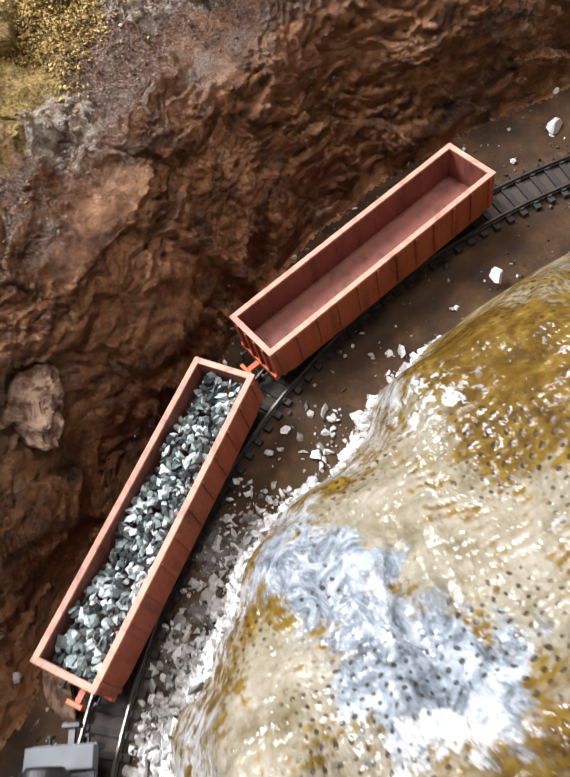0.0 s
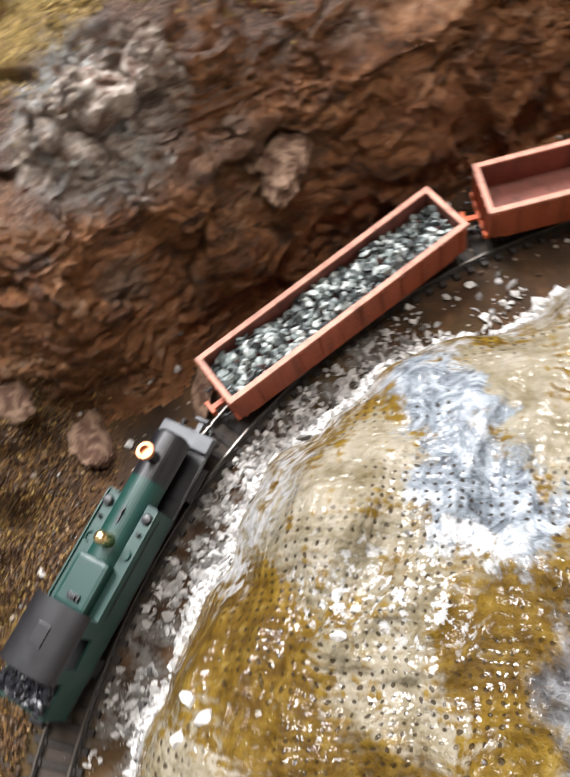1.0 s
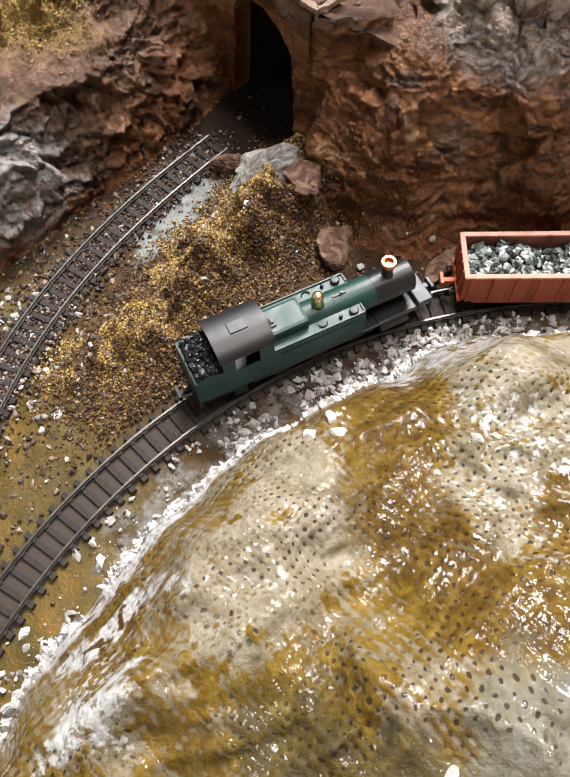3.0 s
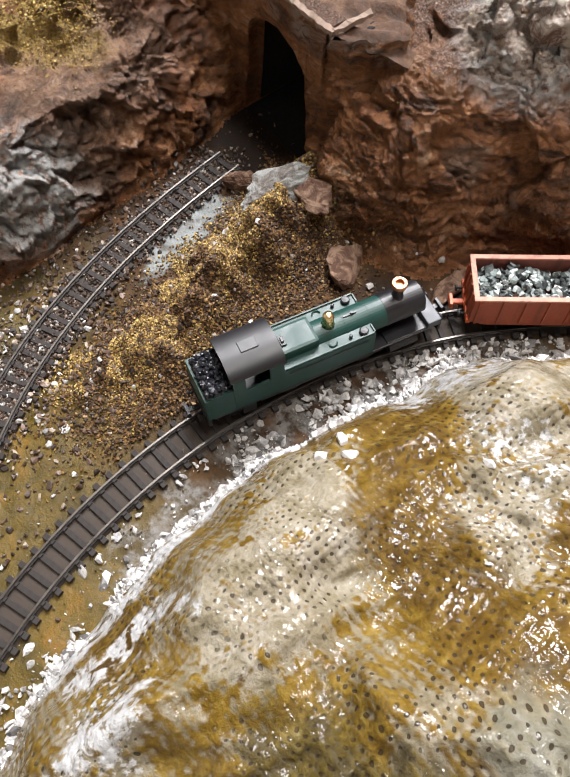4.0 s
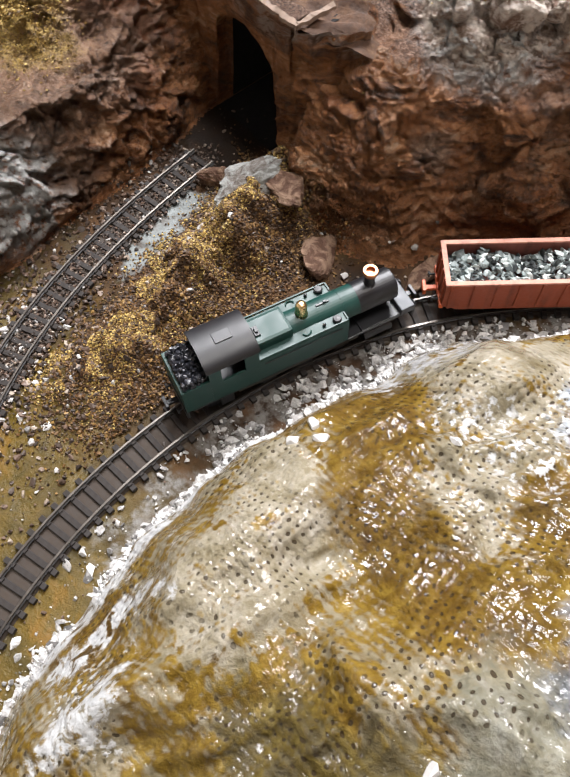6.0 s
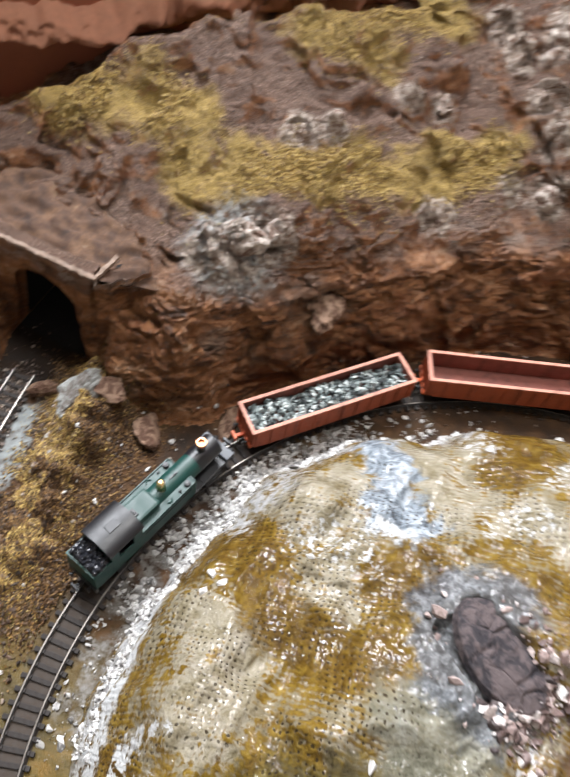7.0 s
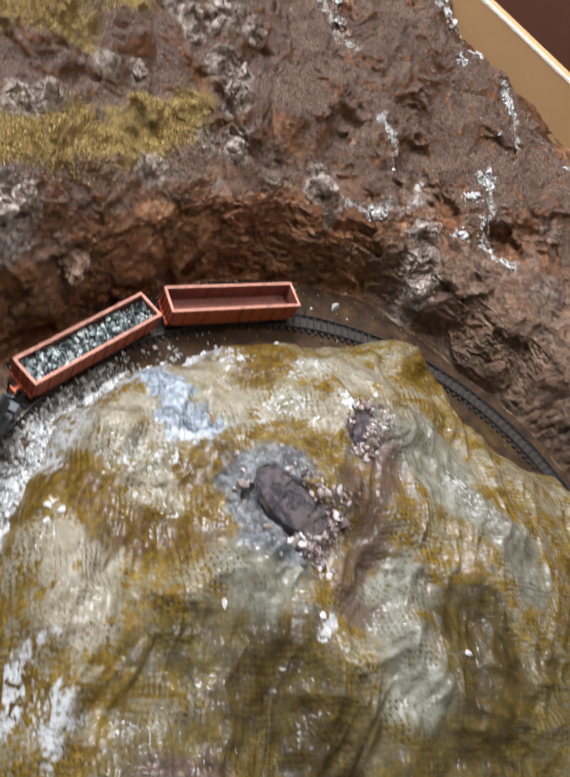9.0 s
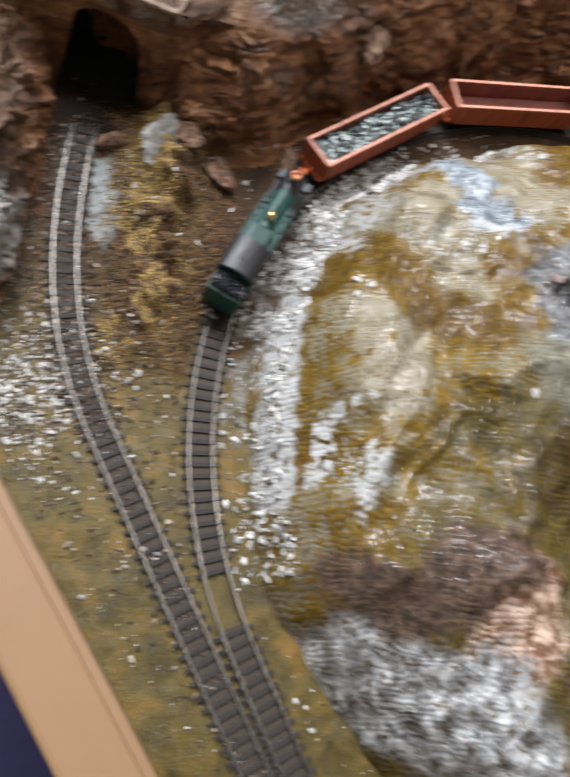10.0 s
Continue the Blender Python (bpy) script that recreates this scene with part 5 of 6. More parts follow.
for sign in (-1, 1):
    tank = part("side_tank", side_tank(sign), GREEN, loco)
    top = bmesh.new()
    for x0, x1, y0, y1 in ((-1.35, 1.42, 0.68, 0.72), (1.38, 1.42, 0.42, 0.72)):
        a, b = sorted((sign * y0, sign * y1))
        box(top, x0, x1, a, b, 1.795, 1.85)
    part("tank_lip", top, GREEN, tank)
    part("filler", lathe(bmesh.new(), [(0.13, 0), (0.13, 0.08), (0.10, 0.11), (0.02, 0.12)], 16, (1.12, sign * 0.56, 1.8)), BLACK, tank)
    part("valve", lathe(bmesh.new(), [(0.05, 0), (0.05, 0.09), (0.02, 0.11)], 10, (0.72, sign * 0.56, 1.8)), BLACK, tank)
    pipe = bmesh.new()
    for k in range(8):
        a0, a1 = math.pi * k / 8, math.pi * (k + 1) / 8
        rod(pipe, (0.2 + 0.12 * math.cos(a0), sign * (0.52 + 0.1 * math.sin(a0)), 1.83), (0.2 + 0.12 * math.cos(a1), sign * (0.52 + 0.1 * math.sin(a1)), 1.83), 0.02, sides=6)
    part("pipe", pipe, GREEN, tank)
    rail = bmesh.new()
    rod(rail, (-1.2, sign * 0.74, 1.55), (1.2, sign * 0.74, 1.55), 0.014, sides=6)
    part("handrail", rail, BLACK, tank)
    running = part("running_gear", box(bmesh.new(), -2.0, 1.9, sign * 0.5 - 0.04, sign * 0.5 + 0.04, 0.27, 0.36, 0.01), STEEL, loco, "steel coupling rod")
    part("footstep", box(bmesh.new(), -2.6, -2.2, sign * 0.66 - 0.03, sign * 0.66 + 0.03, 0.28, 0.72, 0.01), BLACK, loco)
    cylinder = rod(bmesh.new(), (2.0, sign * 0.56, 0.42), (2.9, sign * 0.56, 0.42), 0.2, sides=20)
    part("cylinder", cylinder, BLACK, loco)
for x, r in ((1.35, 0.42), (0.15, 0.42), (-1.05, 0.42), (2.75, 0.25), (-2.75, 0.25)):
    wheel_set(loco, x, r)
part("boiler", rod(bmesh.new(), (-1.3, 0, 1.55), (1.95, 0, 1.55), 0.46, sides=40), GREEN, loco, smooth_faces=False)
for x in (1.5, 0.75, -0.1):
    part("boiler_band", rod(bmesh.new(), (x - 0.03, 0, 1.55), (x + 0.03, 0, 1.55), 0.468, sides=40), GREEN, loco)
smoke = rod(bmesh.new(), (1.95, 0, 1.55), (3.15, 0, 1.55), 0.47, sides=40)
rod(smoke, (3.15, 0, 1.55), (3.22, 0, 1.55), 0.4, 0.36, sides=32)
part("smokebox", smoke, BLACK, loco)
part("chimney", lathe(bmesh.new(), [(0.2, 0), (0.15, 0.08), (0.15, 0.45)], 24, (2.45, 0, 1.96)), BLACK, loco)
cap = bmesh.new()
lathe(cap, [(0.15, 0.42), (0.2, 0.46), (0.22, 0.56), (0.2, 0.62), (0.13, 0.62), (0.12, 0.5)], 28, (2.45, 0, 1.96))
part("chimney_cap", cap, COPPER, loco, "copper chimney cap")
part("dome", lathe(bmesh.new(), [(0.2, 0), (0.16, 0.08), (0.16, 0.4), (0.13, 0.47), (0.06, 0.5), (0.01, 0.505)], 28, (0.3, 0, 1.97)), BRASS, loco, "brass steam dome", smooth_faces=True)
part("firebox", box(bmesh.new(), -1.36, -0.15, -0.44, 0.44, 1.2, 2.14, 0.1), GREEN, loco)
part("safety_valve", box(box(bmesh.new(), -1.18, -1.02, -0.2, 0.12, 2.14, 2.2, 0.01), -1.14, -1.06, -0.12, 0.05, 2.2, 2.26, 0.01), BLACK, loco)
part("whistle", box(bmesh.new(), 0.98, 1.05, -0.03, 0.03, 2.0, 2.1), BLACK, loco)
part("boiler_grab", box(bmesh.new(), 0.75, 1.15, -0.03, 0.03, 2.0, 2.05, 0.01), BLACK, loco)
for s in (-1, 1):
    post = [(-2.8, 0.8), (-2.8, 2.3), (-2.45, 2.3), (-2.45, 1.65), (-1.75, 1.65), (-1.75, 2.3), (-1.34, 2.3), (-1.34, 0.8)]
    part("cab_side", prism(bmesh.new(), post, s * 0.67, s * 0.73), GREEN, loco)
part("cab_front", box(bmesh.new(), -1.40, -1.345, -0.67, 0.67, 0.8, 2.3), GREEN, loco)
part("cab_back", box(bmesh.new(), -2.795, -2.74, -0.67, 0.67, 0.8, 2.3), GREEN, loco)
roof = bmesh.new()
arc_top = [(0.76 * math.sin(a), 2.26 + 0.36 * math.cos(a)) for a in np.linspace(-1.45, 1.45, 40)]
curve = [(y, z) for y, z in arc_top] + [(y * 0.93, z - 0.06) for y, z in arc_top[::-1]]
ring = [[roof.verts.new((x, y, z)) for y, z in curve] for x in (-1.28, -2.86)]
for k in range(len(curve)):
    j = (k + 1) % len(curve)
    roof.faces.new((ring[0][k], ring[0][j], ring[1][j], ring[1][k]))
for end in ring:
    for k in range(39):
        roof.faces.new((end[k], end[k + 1], end[78 - k], end[79 - k]))
roof_ob = part("cab_roof", roof, ROOF, loco, "matt black curved cab roof")
part("roof_hatch", box(bmesh.new(), -2.3, -1.8, -0.17, 0.17, 2.58, 2.645, 0.015), ROOF, roof_ob)
for s in (-1, 1):
    part("bunker_side", box(bmesh.new(), -3.54, -2.8, s * 0.68 - 0.035, s * 0.68 + 0.035, 0.8, 1.86), GREEN, loco)
part("bunker_back", box(bmesh.new(), -3.62, -3.54, -0.72, 0.72, 0.8, 1.86, 0.01), GREEN, loco)
part("front_plate", box(bmesh.new(), 3.18, 3.62, -0.74, 0.74, 0.78, 1.05, 0.03), PLATE, loco, "dark grey front platform")
part("front_deck", box(bmesh.new(), 1.9, 3.2, -0.7, 0.7, 0.8, 0.86, 0.01), BLACK, loco)
for x, s in ((3.62, 1), (-3.6, -1)):
    part("buffer_beam", box(bmesh.new(), x - 0.05, x + 0.05, -0.7, 0.7, 0.42, 0.8, 0.01), BLACK, loco)
    for y in (-0.42, 0.42):
        bm = rod(bmesh.new(), (x, y, 0.6), (x + s * 0.2, y, 0.6), 0.04)
        part("buffer", rod(bm, (x + s * 0.18, y, 0.6), (x + s * 0.23, y, 0.6), 0.11), BLACK, loco)
    coupler(loco, x, s, BLACK)
loco.matrix_basis = on_track(TH + 26.75)

# ---- loose stones, moss and crumbs ----
rng = np.random.default_rng(5)
ico = bmesh.new()
bmesh.ops.create_icosphere(ico, subdivisions=1, radius=1)
ICO_V = np.array([v.co[:] for v in ico.verts])
ICO_F = np.array([[v.index for v in f.verts] for f in ico.faces])
ico.free()


def heap(name, places, sizes, material, flat=0.7, rough=0.35):
    """Many small stones in one mesh, each turned, squeezed and knocked out of round."""
    count, nv = len(places), len(ICO_V)
    v = np.repeat(ICO_V[None], count, 0) * (1 + rough * rng.uniform(-1, 1, (count, nv, 1)))
    v = v * rng.uniform(0.55, 1.25, (count, 1, 3)) * (1, 1, flat)
    q = rng.normal(size=(count, 4))
    q[:, 1:3] *= 0.5
    q /= np.linalg.norm(q, axis=1)[:, None]
    w, x, y, z = q.T
    m = np.stack([1 - 2 * (y * y + z * z), 2 * (x * y - z * w), 2 * (x * z + y * w), 2 * (x * y + z * w), 1 - 2 * (x * x + z * z), 2 * (y * z - x * w),
                  2 * (x * z - y * w), 2 * (y * z + x * w), 1 - 2 * (x * x + y * y)], 1).reshape(-1, 3, 3)
    v = np.einsum("nij,nkj->nki", m, v) * np.asarray(sizes)[:, None, None] + np.asarray(places)[:, None]
    f = (ICO_F[None] + np.arange(count)[:, None, None] * nv).reshape(-1, 3)
    return new(name, mesh_of(name, v.reshape(-1, 3), f, material, False))


def ground_z(x, y):
    z, d = land(x, y)
    return np.where(np.abs(np.hypot(x, y) - R_TRACK) < 1.2, -0.22, z), d


# load of the first wagon
n = 950
lx, ly = rng.uniform(-3.55, 3.55, n), rng.uniform(-0.6, 0.6, n)
load_z = 1.36 + 0.16 * np.sin(lx * 1.7) * 0.6 + 0.10 * np.cos(lx * 3.1 + ly * 2) - 0.12 * (np.abs(ly) / 0.6) ** 2 + rng.uniform(-0.12, 0.08, n)
load = heap("stone_load", np.stack([lx, ly, load_z], 1), rng.uniform(0.06, 0.15, n), BALLAST, 0.75, 0.55)
tagged(load, "grey crushed stones heaped in the rust-red wagon", "stones", kind="stuff")
load.matrix_basis = on_track(TH, R_TRACK + 0.02)
n = 420
coal = heap("coal_heap", np.stack([rng.uniform(-3.5, -2.84, n), rng.uniform(-0.62, 0.62, n), 1.92 + rng.uniform(-0.12, 0.2, n)], 1), rng.uniform(0.05, 0.1, n), COAL, 0.9, 0.3)
tagged(coal, "glossy black coal piled in the locomotive bunker", "coal", kind="stuff")
coal.matrix_basis = on_track(TH + 26.75)

# plaster crumbs along the foot of the hill
n = 15000
pick = rng.random(n)
a = np.where(pick < 0.62, rng.normal(162, 11, n), np.where(pick < 0.8, rng.normal(191, 8, n), rng.uniform(128, 224, n)))
a = np.radians(np.clip(a, 126, 226))
r = hill_edge(a) - 0.75 + rng.exponential(0.62, n)
clump = fbm(np.stack([r * np.cos(a), r * np.sin(a), 0 * r], 1), 1.1, 3, 91)
ok = (r < R_TRACK - 0.62) & (clump > rng.uniform(-0.7, 0.35, n))
a, r = a[ok], r[ok]
x, y = r * np.cos(a), r * np.sin(a)
lie = np.where(r < hill_edge(a), np.maximum(hill_height(x, y), -0.22), -0.22)
scree = heap("plaster_crumbs", np.stack([x, y, lie + 0.02], 1), 0.018 + 0.16 * rng.random(len(x)) ** 3.0, SCREE, 0.45, 0.6)
tagged(scree, "white plaster crumbs and chips beside the rails", "rubble", kind="stuff")

# brown grit over the ground
n = 9000
x, y = rng.uniform(-29, 8, n), rng.uniform(-20, 22, n)
z, d = ground_z(x, y)
r = np.hypot(x, y)
ok = (d < 0.4) & (r > hill_edge(np.arctan2(y, x)) + 0.1) & ((np.abs(r - R_TRACK) > 0.75) | (rng.random(n) < 0.25)) & (x * AX_N.x + y * AX_N.y > -21.8)
x, y, z = x[ok], y[ok], z[ok]
grit = heap("grit", np.stack([x, y, z + 0.01], 1), 0.02 + 0.06 * rng.random(len(x)) ** 3, GRIT, 0.6, 0.4)
tagged(grit, "fine brown grit scattered over the baseboard", "grit", kind="stuff")

n = 5200
pick = rng.integers(0, len(SIDING_LINE) - 1, n)
line, nxt, f = np.array(SIDING_LINE)[pick], np.array(SIDING_LINE)[pick + 1], rng.random(n)[:, None]
spot = line + (nxt - line) * f + rng.normal(0, 1.7, (n, 2))
x, y = spot.T
z, d = ground_z(x, y)
ok = (d < 0.25) & (y < 1.6) & (np.hypot(x, y) > R_TRACK + 0.8) & (line_distance(x, y, SIDING_LINE)[0] > 0.5) & (line_distance(x, y, [(-25.5, 0.8), (-23.4, -2.2)])[0] > 0.5) & (x * AX_N.x + y * AX_N.y > -21.8)
x, y, z = x[ok], y[ok], z[ok]
rubble = heap("dark_gravel", np.stack([x, y, z + 0.02], 1), 0.03 + 0.10 * rng.random(len(x)) ** 2, GRIT, 0.65, 0.45)
tagged(rubble, "dark brown gravel along the siding", "gravel", kind="stuff")

# fine dark gravel between the sleepers of the siding
n = 5200
pick = rng.integers(0, len(SIDING_END) - 1, n)
line, nxt, f = np.array(SIDING_END)[pick], np.array(SIDING_END)[pick + 1], rng.random(n)[:, None]
x, y = (line + (nxt - line) * f + rng.uniform(-0.75, 0.75, (n, 2))).T
ok = (np.hypot(x, y) > R_TRACK + 1.0) & (line_distance(x, y, SIDING_END)[0] < 0.75)
x, y = x[ok], y[ok]
packing = heap("siding_gravel", np.stack([x, y, -0.19 + 0.06 * rng.random(len(x))], 1), 0.02 + 0.05 * rng.random(len(x)) ** 1.5, GRIT, 0.7, 0.45)
tagged(packing, "fine dark gravel packed between the siding sleepers", "gravel", kind="stuff")

n = 2700
x = np.r_[rng.uniform(-28, -3, 1300), rng.normal(-22.6, 1.2, 950)]
y = np.r_[rng.uniform(-20, 21, 1300), rng.normal(-9.2, 1.8, 950)]
z, d = ground_z(x, y)
r = np.hypot(x, y)
ok = (d < 0.2) & ((x > -22) | (y < 1.5)) & (r > hill_edge(np.arctan2(y, x)) + 0.2) & (np.abs(r - R_TRACK) > 0.8) & (x * AX_N.x + y * AX_N.y > -21.8)
x, y, z = x[ok], y[ok], z[ok]
chips = heap("white_chips", np.stack([x, y, z + 0.03], 1), 0.03 + 0.11 * rng.random(len(x)) ** 2.5, SCREE, 0.6, 0.4)
tagged(chips, "white chips scattered over the painted ground", "rubble", kind="stuff")

# moss on the bank between the tracks and on the terraces
places = []
line = np.array(MOUND)
for k in range(34000):
    t = rng.random() * 3.9 + 0.05
    i = min(int(t), 3)
    c = line[i] + (line[i + 1] - line[i]) * (t - i)
    places.append(c + rng.normal(0, 0.75, 2) + (-0.3, -0.1))
clump = fbm(np.c_[np.array(places), np.zeros(len(places))], 1.1, 3, 401)
places = [p for p, c in zip(places, clump) if c > -0.25]
for path in LAND_PAINTS["moss_line"]:
    for (ax, ay), (bx, by) in zip(path, path[1:]):
        count = int(1500 * math.hypot(bx - ax, by - ay))
        t = rng.random(count)
        places += list(np.stack([ax + (bx - ax) * t, ay + (by - ay) * t], 1) + rng.normal(0, 0.75, (count, 2)))
places = np.array(places)
loose = fbm(np.c_[places, np.zeros(len(places))], 1.6, 4, 77)
places = places[(places[:, 1] < 6) | (loose > 0.1 - 0.25 * rng.random(len(places)))]
z, d = land(places[:, 0], places[:, 1])
high = d > 1
z[high] = rock_surface(places[high, 0], places[high, 1])[0][:, 2]
keep = (np.abs(np.hypot(places[:, 0], places[:, 1]) - R_TRACK) > 1.1) & (line_distance(places[:, 0], places[:, 1], SIDING_LINE)[0] > 0.85)
places, z = places[keep], z[keep]
n = 26000
t = rng.random(n) * 4
i = np.minimum(t.astype(int), 3)
fp = line[i] + (line[i + 1] - line[i]) * (t - i)[:, None] + rng.normal(0, 1.15, (n, 2)) + (0.5, 0.2)
fp = np.concatenate([fp, rng.normal(0, 1, (1600, 2)) * (0.9, 0.6) + (-25.6, 2.2)])
fz, fd = land(fp[:, 0], fp[:, 1])
ok = (np.hypot(fp[:, 0], fp[:, 1]) > R_TRACK + 0.85) & ((line_distance(fp[:, 0], fp[:, 1], SIDING_END)[0] > 1.2)) & (fd < 0.5)
fp, fz = fp[ok], fz[ok]
foam = heap("brown_foam", np.stack([fp[:, 0], fp[:, 1], fz + 0.02], 1), 0.018 + 0.045 * rng.random(len(fp)) ** 1.6, FOAM, 0.9, 0.6)
tagged(foam, "dark brown foam soil over the bank between the tracks", "soil", kind="stuff")
moss = heap("moss", np.stack([places[:, 0], places[:, 1], z + 0.03], 1), rng.uniform(0.014, 0.044, len(places)), MOSS, 0.8, 0.6)
tagged(moss, "yellow foam moss scattered on the banks and terraces", "moss", kind="stuff")


def two_tone(name, dark, light):
    n = Nodes(name)
    mid, fine = n.noise(0.5, 8, 0.7, 0.8), n.noise(0.12, 6, 0.7)
    point = n.tree.nodes.new("ShaderNodeNewGeometry").outputs["Pointiness"]
    c = n.mix(n.span(mid, 0.42, 0.58), dark, n.mix(fine, tuple(v * 0.55 for v in light), light))
    c = n.mix(n.math("MULTIPLY", n.span(point, 0.51, 0.58), n.span(fine, 0.4, 0.6)), c, light)
    return n.finish(c, 0.7, n.bump(fine, 0.9, 0.07, n.bump(mid, 0.8, 0.15)))


BOULDER = two_tone("boulder_rock", (0.085, 0.036, 0.018), (0.34, 0.215, 0.14))


def stone(name, at, size, material, label, category, seed, squash=(1, 1, 0.7), turn=0.0):
    """An angular stone: the hull of a few random points, its faces chipped and uneven."""
    dice = np.random.default_rng(seed + 500)
    bm = bmesh.new()
    p = dice.normal(size=(15, 3))
    p = p / np.linalg.norm(p, axis=1)[:, None] * dice.uniform(0.85, 1.25, (15, 1))
    for q in p:
        bm.verts.new(q)
    bmesh.ops.convex_hull(bm, input=bm.verts)
    bmesh.ops.delete(bm, geom=[v for v in bm.verts if not v.link_faces], context="VERTS")
    bmesh.ops.bevel(bm, geom=list(bm.edges), offset=0.09, segments=1, affect="EDGES", profile=0.5, clamp_overlap=True)
    bmesh.ops.remove_doubles(bm, verts=bm.verts, dist=0.01)
    bmesh.ops.triangulate(bm, faces=list(bm.faces))
    if size > 0.45:
        bmesh.ops.subdivide_edges(bm, edges=[e for e in bm.edges if e.calc_length() > 0.3], cuts=3, use_grid_fill=True)
        bmesh.ops.triangulate(bm, faces=list(bm.faces))
        for _ in range(4):
            bmesh.ops.smooth_vert(bm, verts=bm.verts, factor=0.5, use_axis_x=True, use_axis_y=True, use_axis_z=True)
        bmesh.ops.subdivide_edges(bm, edges=[e for e in bm.edges if e.calc_length() > 0.09], cuts=1, use_grid_fill=True)
        bmesh.ops.triangulate(bm, faces=list(bm.faces))
        co = np.array([v.co[:] for v in bm.verts])
        _, own, facet = blocks(co + 0.1 * np.stack([soft_noise(co, 0.4, seed + k) for k in range(3)], 1), 0.75, seed)
        off = 1 + 0.07 * ridged(co, 0.5, 4, seed) + 0.06 * fbm(co, 0.22, 4, seed + 3) + 0.10 * facet + 0.05 * own
        for v, k in zip(bm.verts, off):
            v.co = v.co * float(k)
    for v in bm.verts:
        v.co = Vector((v.co.x * size * squash[0], v.co.y * size * squash[1], v.co.z * size * squash[2]))
    ob = part(name, bm, material, smooth_faces=False)
    ob.matrix_basis = pose(at[0] * CM, at[1] * CM, at[2] * CM, 0, 0, turn)
    return tagged(ob, label, category)


stone("boulder", (-18.55, 11.3, 3.25), 1.35, BOULDER, "brown boulder with a pale top set in the cliff", "boulder", 1, (1.25, 0.7, 0.6), 128)
stone("boulder", (-20.9, 3.0, 0.05), 0.75, BOULDER, "low brown rock at the foot of the cliff", "boulder", 2, (1.25, 0.8, 0.75), 120)
GREY = two_tone("grey_rock", (0.12, 0.10, 0.085), (0.36, 0.37, 0.35))
stone("rock_ledge", (-23.6, 2.0, 1.45), 1.15, GREY, "blue-grey flat rock ledge below the tunnel portal", "rock", 9, (1.5, 0.5, 0.4), 92)
stone("rock_ledge", (-22.7, 3.1, 1.4), 0.85, BOULDER, "broken brown rock ledge beside the mossy bank", "rock", 12, (1.2, 0.7, 0.6), 10)
stone("rock", (-25.4, 1.8, 0.1), 0.6, BOULDER, "reddish broken rock at the end of the siding", "rock", 14, (1.5, 0.6, 0.7), 50)
stone("rock_ledge", (-18.6, 5.5, -0.1), 0.8, BOULDER, "flat pinkish-brown rock lying at the cliff foot", "rock", 3, (0.5, 1.3, 0.25), 20)
stone("stone", (-17.9, 6.75, -0.1), 0.3, BOULDER, "pale brown stone lying beside the track", "stone", 4)
MAUVE = two_tone("mauve_rock", (0.026, 0.022, 0.027), (0.15, 0.115, 0.115))


def shield(name, at, radii, turn, high, seed, label):
    """A low rock face split by cracks, let into the cloth."""
    m, ring = 44, 96
    t, a = np.meshgrid(np.linspace(0, 1, m), np.linspace(0, 2 * math.pi, ring, endpoint=False), indexing="ij")
    x, y = (t * np.cos(a) * radii[0]).ravel(), (t * np.sin(a) * radii[1]).ravel()
    p = np.stack([x, y, 0 * x], 1)
    gap, own, facet = blocks(p + 0.25 * np.stack([soft_noise(p, 0.7, seed), soft_noise(p, 0.7, seed + 1), 0 * x], 1), 1.15, seed)
    z = high * (1 - t.ravel() ** 2.2) + 0.05 * own + 0.30 * facet * high - 0.10 * np.exp(-((gap / 0.03) ** 2)) + 0.05 * fbm(p, 0.6, 4, seed)
    z = z * (1 - smooth(0.93, 1.0, t.ravel())) - 0.25 * smooth(0.93, 1.0, t.ravel())
    i, j = np.meshgrid(np.arange(m - 1), np.arange(ring), indexing="ij")
    i, j = i.ravel(), j.ravel()
    k = (j + 1) % ring
    ob = new(name, mesh_of(name, np.stack([x, y, z], 1), np.stack([i * ring + j, (i + 1) * ring + j, (i + 1) * ring + k, i * ring + k], 1), MAUVE))
    ob.matrix_basis = pose(at[0] * CM, at[1] * CM, at[2] * CM, 0, 0, turn)
    return tagged(ob, label, "rock", "rocks on the hill")


def on_hill(x, y):
    return float(hill_height(np.array([x]), np.array([y]))[0])


shield("rock", (-6.1, 1.5, on_hill(-6.1, 1.5) + 0.02), (1.75, 1.05), -25, 0.24, 81, "cracked mauve-grey rock face sunk in the cloth hill")
shield("rock", (-3.9, 6.2, on_hill(-3.9, 6.2) - 0.02), (0.6, 1.05), 0, 0.25, 86, "small mauve rock with white chipped plaster round it")
n = 420
t, q = rng.uniform(0, 2 * math.pi, n), rng.normal(1.18, 0.26, n)
big_one = rng.random(n) < 0.7
u, v = np.where(big_one, 1.6 * q * np.cos(t), 0.62 * q * np.cos(t)), np.where(big_one, 1.05 * q * np.sin(t), 1.05 * q * np.sin(t))
x = np.where(big_one, -6.25 + 0.906 * u + 0.423 * v, -3.9 + u)
y = np.where(big_one, 1.3 - 0.423 * u + 0.906 * v, 6.2 + v)
east = (x > -6.2) & (rng.random(n) < 0.8) | (rng.random(n) < 0.15)
x = np.r_[x[east], rng.normal(-4.75, 0.5, 330), rng.normal(-3.75, 0.28, 110)]
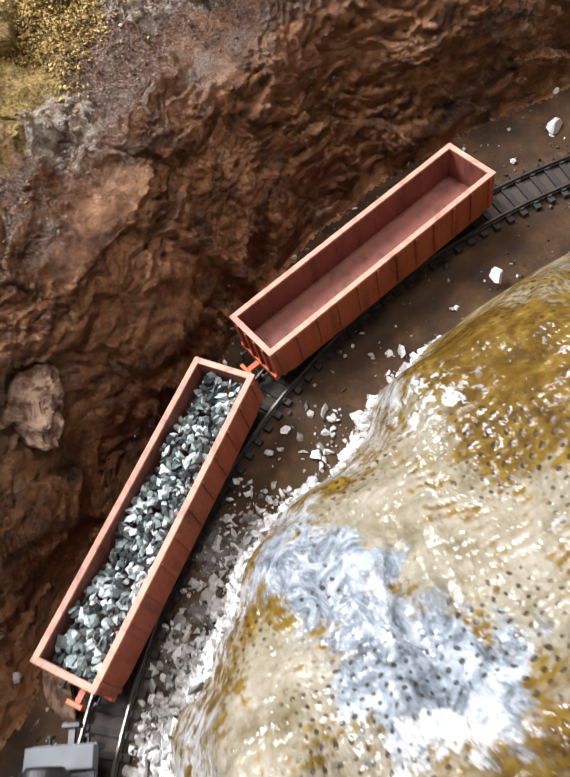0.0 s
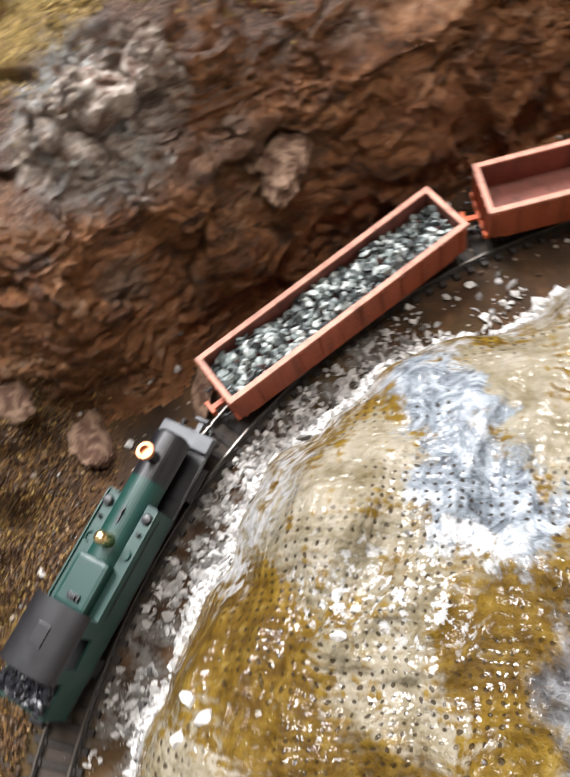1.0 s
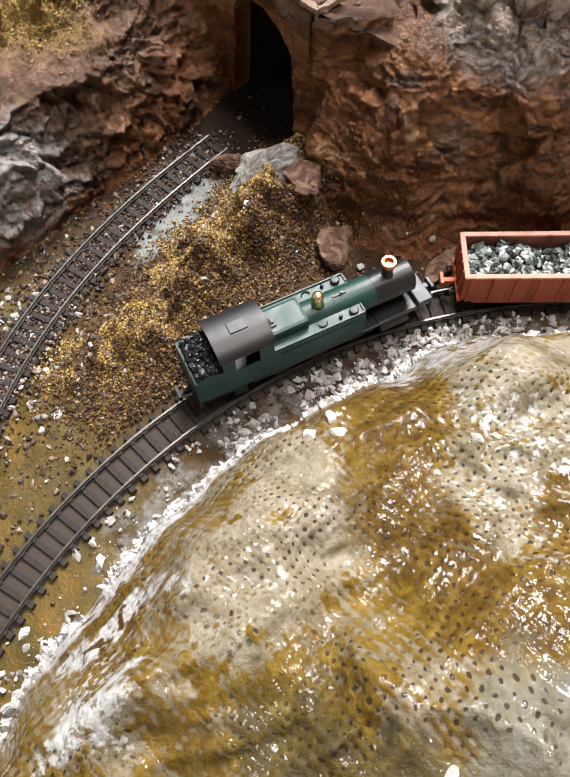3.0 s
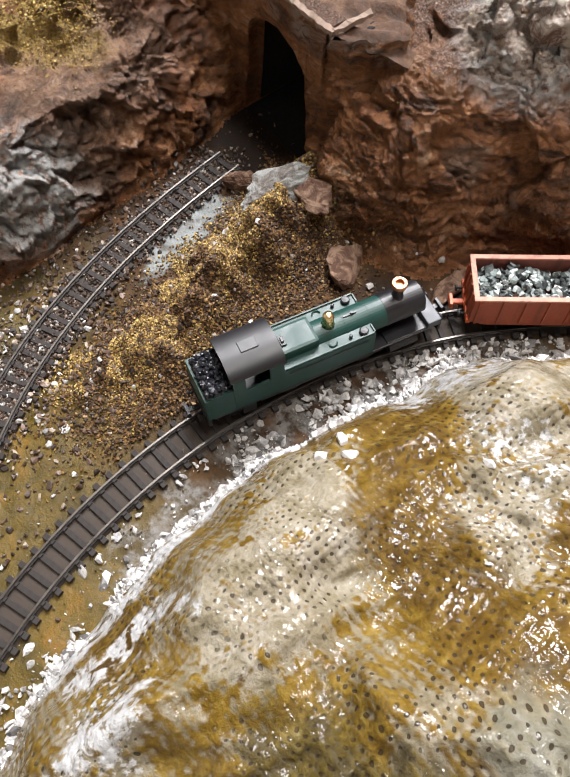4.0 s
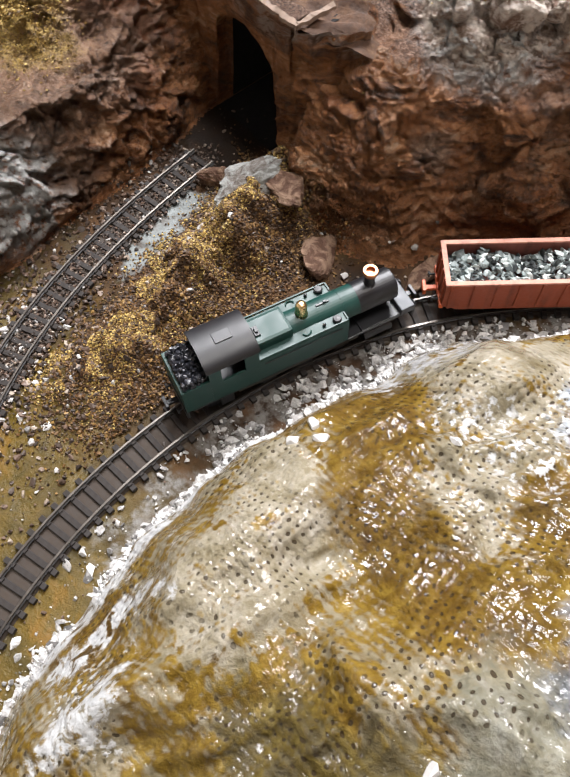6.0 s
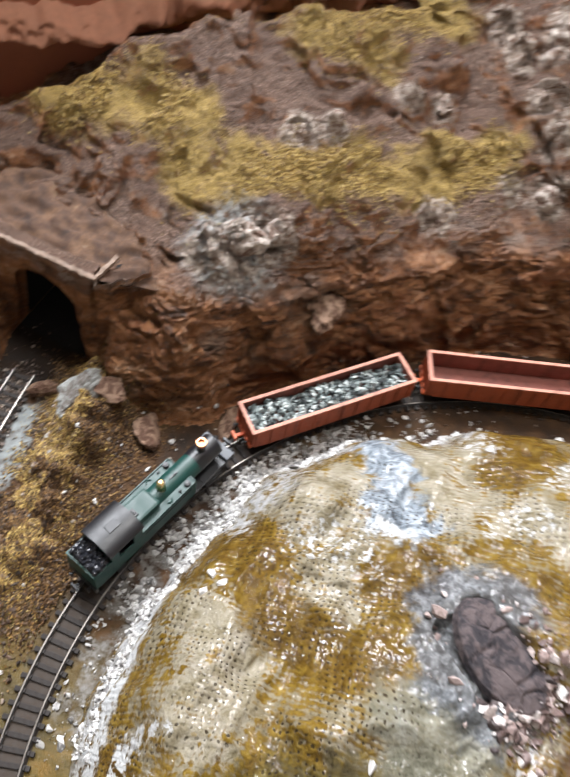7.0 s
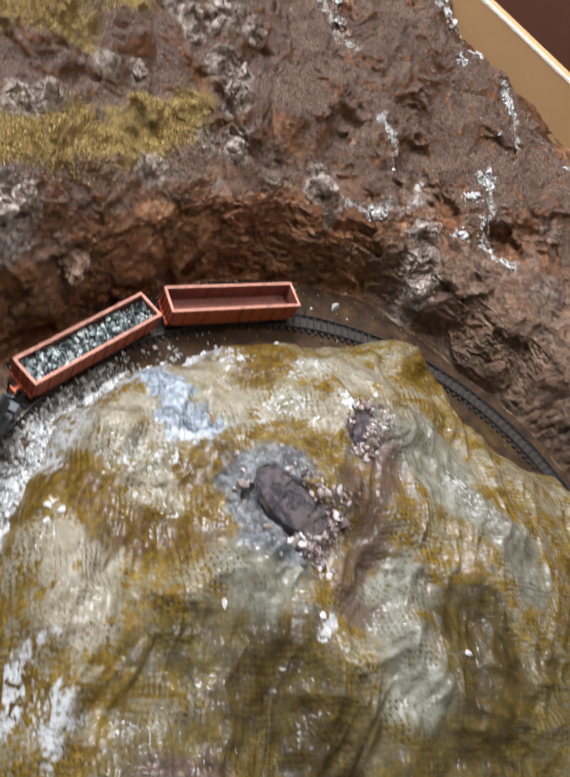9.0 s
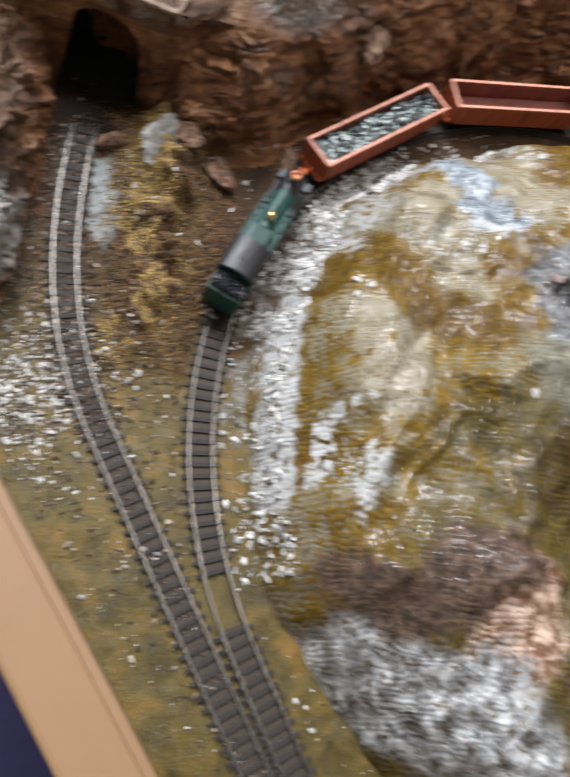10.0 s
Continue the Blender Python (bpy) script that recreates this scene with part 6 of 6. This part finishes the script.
y = np.r_[y[east], rng.normal(1.15, 0.75, 330), rng.normal(5.7, 0.75, 110)]
rim_chips = heap("broken_plaster", np.stack([x, y, hill_height(x, y) + 0.02], 1), 0.04 + 0.19 * rng.random(len(x)) ** 2.4, BROKEN, 0.55, 0.5)
tagged(rim_chips, "broken white plaster round the rocks on the hill", "rubble", kind="stuff")
OUTCROP = two_tone("pale_rock", (0.16, 0.09, 0.06), (0.70, 0.62, 0.55))
for k, (sx, sy, size) in enumerate(OUTCROPS[1::2]):
    z0 = float(land(np.array([sx]), np.array([sy]))[0][0])
    tagged(stone("rock_outcrop", (sx, sy, z0 + 0.3 * size), size * 0.85, OUTCROP, "pale weathered rock outcrop on the earthy slope", "rock", 120 + k, (1.1, 0.75, 0.95), 37 * k), group="outcrops on the slope")
LOAM = stones_material("slope_soil", (0.0, (0.03, 0.018, 0.012)), (0.4, (0.12, 0.064, 0.040)), (0.75, (0.24, 0.142, 0.096)), (1.0, (0.50, 0.40, 0.33)))
n = 60000
u, nn = rng.uniform(-35.4, 14, n), rng.uniform(2, 31.5, n)
x, y = u * AX_U.x + nn * AX_N.x, u * AX_U.y + nn * AX_N.y
_, d = land(x, y)
ok = (d > 2.2) & (fbm(np.stack([x, y, 0 * x], 1), 2.0, 3, 640) > rng.uniform(-0.8, 0.5, n))
loam_pts, _, up = rock_surface(x[ok], y[ok])
loam_pts = loam_pts[up > 0.7]
loam = heap("soil_grains", loam_pts, 0.016 + 0.05 * rng.random(len(loam_pts)) ** 2.5, LOAM, 0.7, 0.45)
tagged(loam, "coarse brown soil grains over the upper slope", "soil", kind="stuff")
VEINS = ([(-6.7, 28.3), (-5.9, 27.3), (-5.1, 26.4), (-4.2, 26.0)], [(-2.5, 26.8), (-2.4, 25.4), (-3.0, 24.1), (-4.8, 23.0), (-6.6, 21.8)], [(0.3, 36.5), (2.0, 34.5), (0.9, 31.7), (1.6, 28.4), (1.1, 27.0), (2.2, 25.6), (2.9, 25.2), (4.4, 24.4)], [(-13.6, 36.4), (-12.0, 34.2), (-10.2, 32.2)])
spots = []
for vein in VEINS:
    p, _ = resample(vein, 0.05)
    dense = np.clip(fbm(np.c_[p, 0 * p[:, 0]], 1.0, 3, 88) + 0.35, 0, 1) ** 2
    for c, q in zip(p, dense):
        for _ in range(int(q * 9)):
            spots.append(c + rng.normal(0, 0.14, 2))
spots = np.array(spots)
vein_pts, _, _ = rock_surface(spots[:, 0], spots[:, 1])
veins = heap("plaster_veins", vein_pts, 0.03 + 0.10 * rng.random(len(spots)) ** 2, SCREE, 0.5, 0.5)
tagged(veins, "white plaster showing in broken veins on the slope", "plaster", kind="stuff")


n = 900
t = rng.random(n) ** 1.3
u = -14.0 + 28 * t
nn = 31.4 - np.abs(rng.normal(0, 0.55, n))
clump = fbm(np.stack([u, nn * 0.4, 0 * u], 1), 2.2, 3, 505)
ok = clump > 0.1
x, y = (u * AX_U.x + nn * AX_N.x)[ok], (u * AX_U.y + nn * AX_N.y)[ok]
for sx, sy, spread in ((-5.0, 39.7, 0.5), (-4.2, 39.3, 0.5), (-8.2, 41.0, 0.35), (-1.9, 37.9, 0.35), (-5.4, 38.9, 0.3), (-2.8, 36.4, 0.3), (0.7, 24.9, 0.25), (1.2, 29.2, 0.3), (0.5, 27.4, 0.25), (1.1, 28.8, 0.3)):
    x = np.r_[x, sx + rng.normal(0, spread, 40)]
    y = np.r_[y, sy + rng.normal(0, 0.6 * spread, 40)]
torn_pts, _, _ = rock_surface(x, y)
torn = heap("torn_plaster", torn_pts, 0.05 + 0.24 * rng.random(len(x)) ** 2.2, SCREE, 0.45, 0.55)
tagged(torn, "torn white plaster crumbs along the plywood panel", "plaster", kind="stuff")
for k, (sx, sy, size) in enumerate(((-14.2, -1.0, 0.2), (-13.7, -1.1, 0.2), (-14.0, -1.6, 0.18), (-7.3, -2.9, 0.2), (0.7, 5.4, 0.25), (-12.0, 1.1, 0.14), (-3.6, 8.2, 0.16), (-3.9, -2.2, 0.18), (-3.6, -2.7, 0.24), (1.9, -1.5, 0.16))):
    hz0 = float(hill_height(np.array([sx]), np.array([sy]))[0])
    tagged(stone("plaster_chip", (sx, sy, hz0 + size * 0.25), size, PALE, "white plaster chip lying on the cloth hill", "plaster chip", 20 + k, (1, 0.7, 0.5), 40 * k), group="chips on the hill")
for k, (sx, sy, sz, size) in enumerate(((-17.74, 3.44, 0.0, 0.17), (-19.9, 3.4, -0.1, 0.14), (-19.7, -6.7, -0.12, 0.2), (-4.4, 19.4, -0.1, 0.3), (-7.2, 14.3, 0.2, 0.25), (-20.3, -0.5, 0.1, 0.15))):
    tagged(stone("pebble", (sx, sy, sz), size, PALE, "pale pebble lying beside the rails", "pebble", 50 + k, (1, 0.8, 0.6), 70 * k), group="pebbles by the track")

# ---- sleepers, last ----
def lay_sleepers(thing, line, step, skip):
    p, d = resample(line, step)
    count = 0
    for (x, y), (dx, dy) in zip(p, d):
        if skip(x, y) or count >= 300:
            continue
        ob = new("sleeper", SLEEPER_ME)
        ob.parent = thing
        ob.matrix_basis = pose(x * CM, y * CM, 0, 0, 0, math.degrees(math.atan2(dy, dx)))
        count += 1


lay_sleepers(main_track, arc, 0.44, lambda x, y: 222 < math.degrees(math.atan2(y, x)) % 360 < 227.5)
lay_sleepers(siding_track, SIDING_END, 0.47, lambda x, y: False)
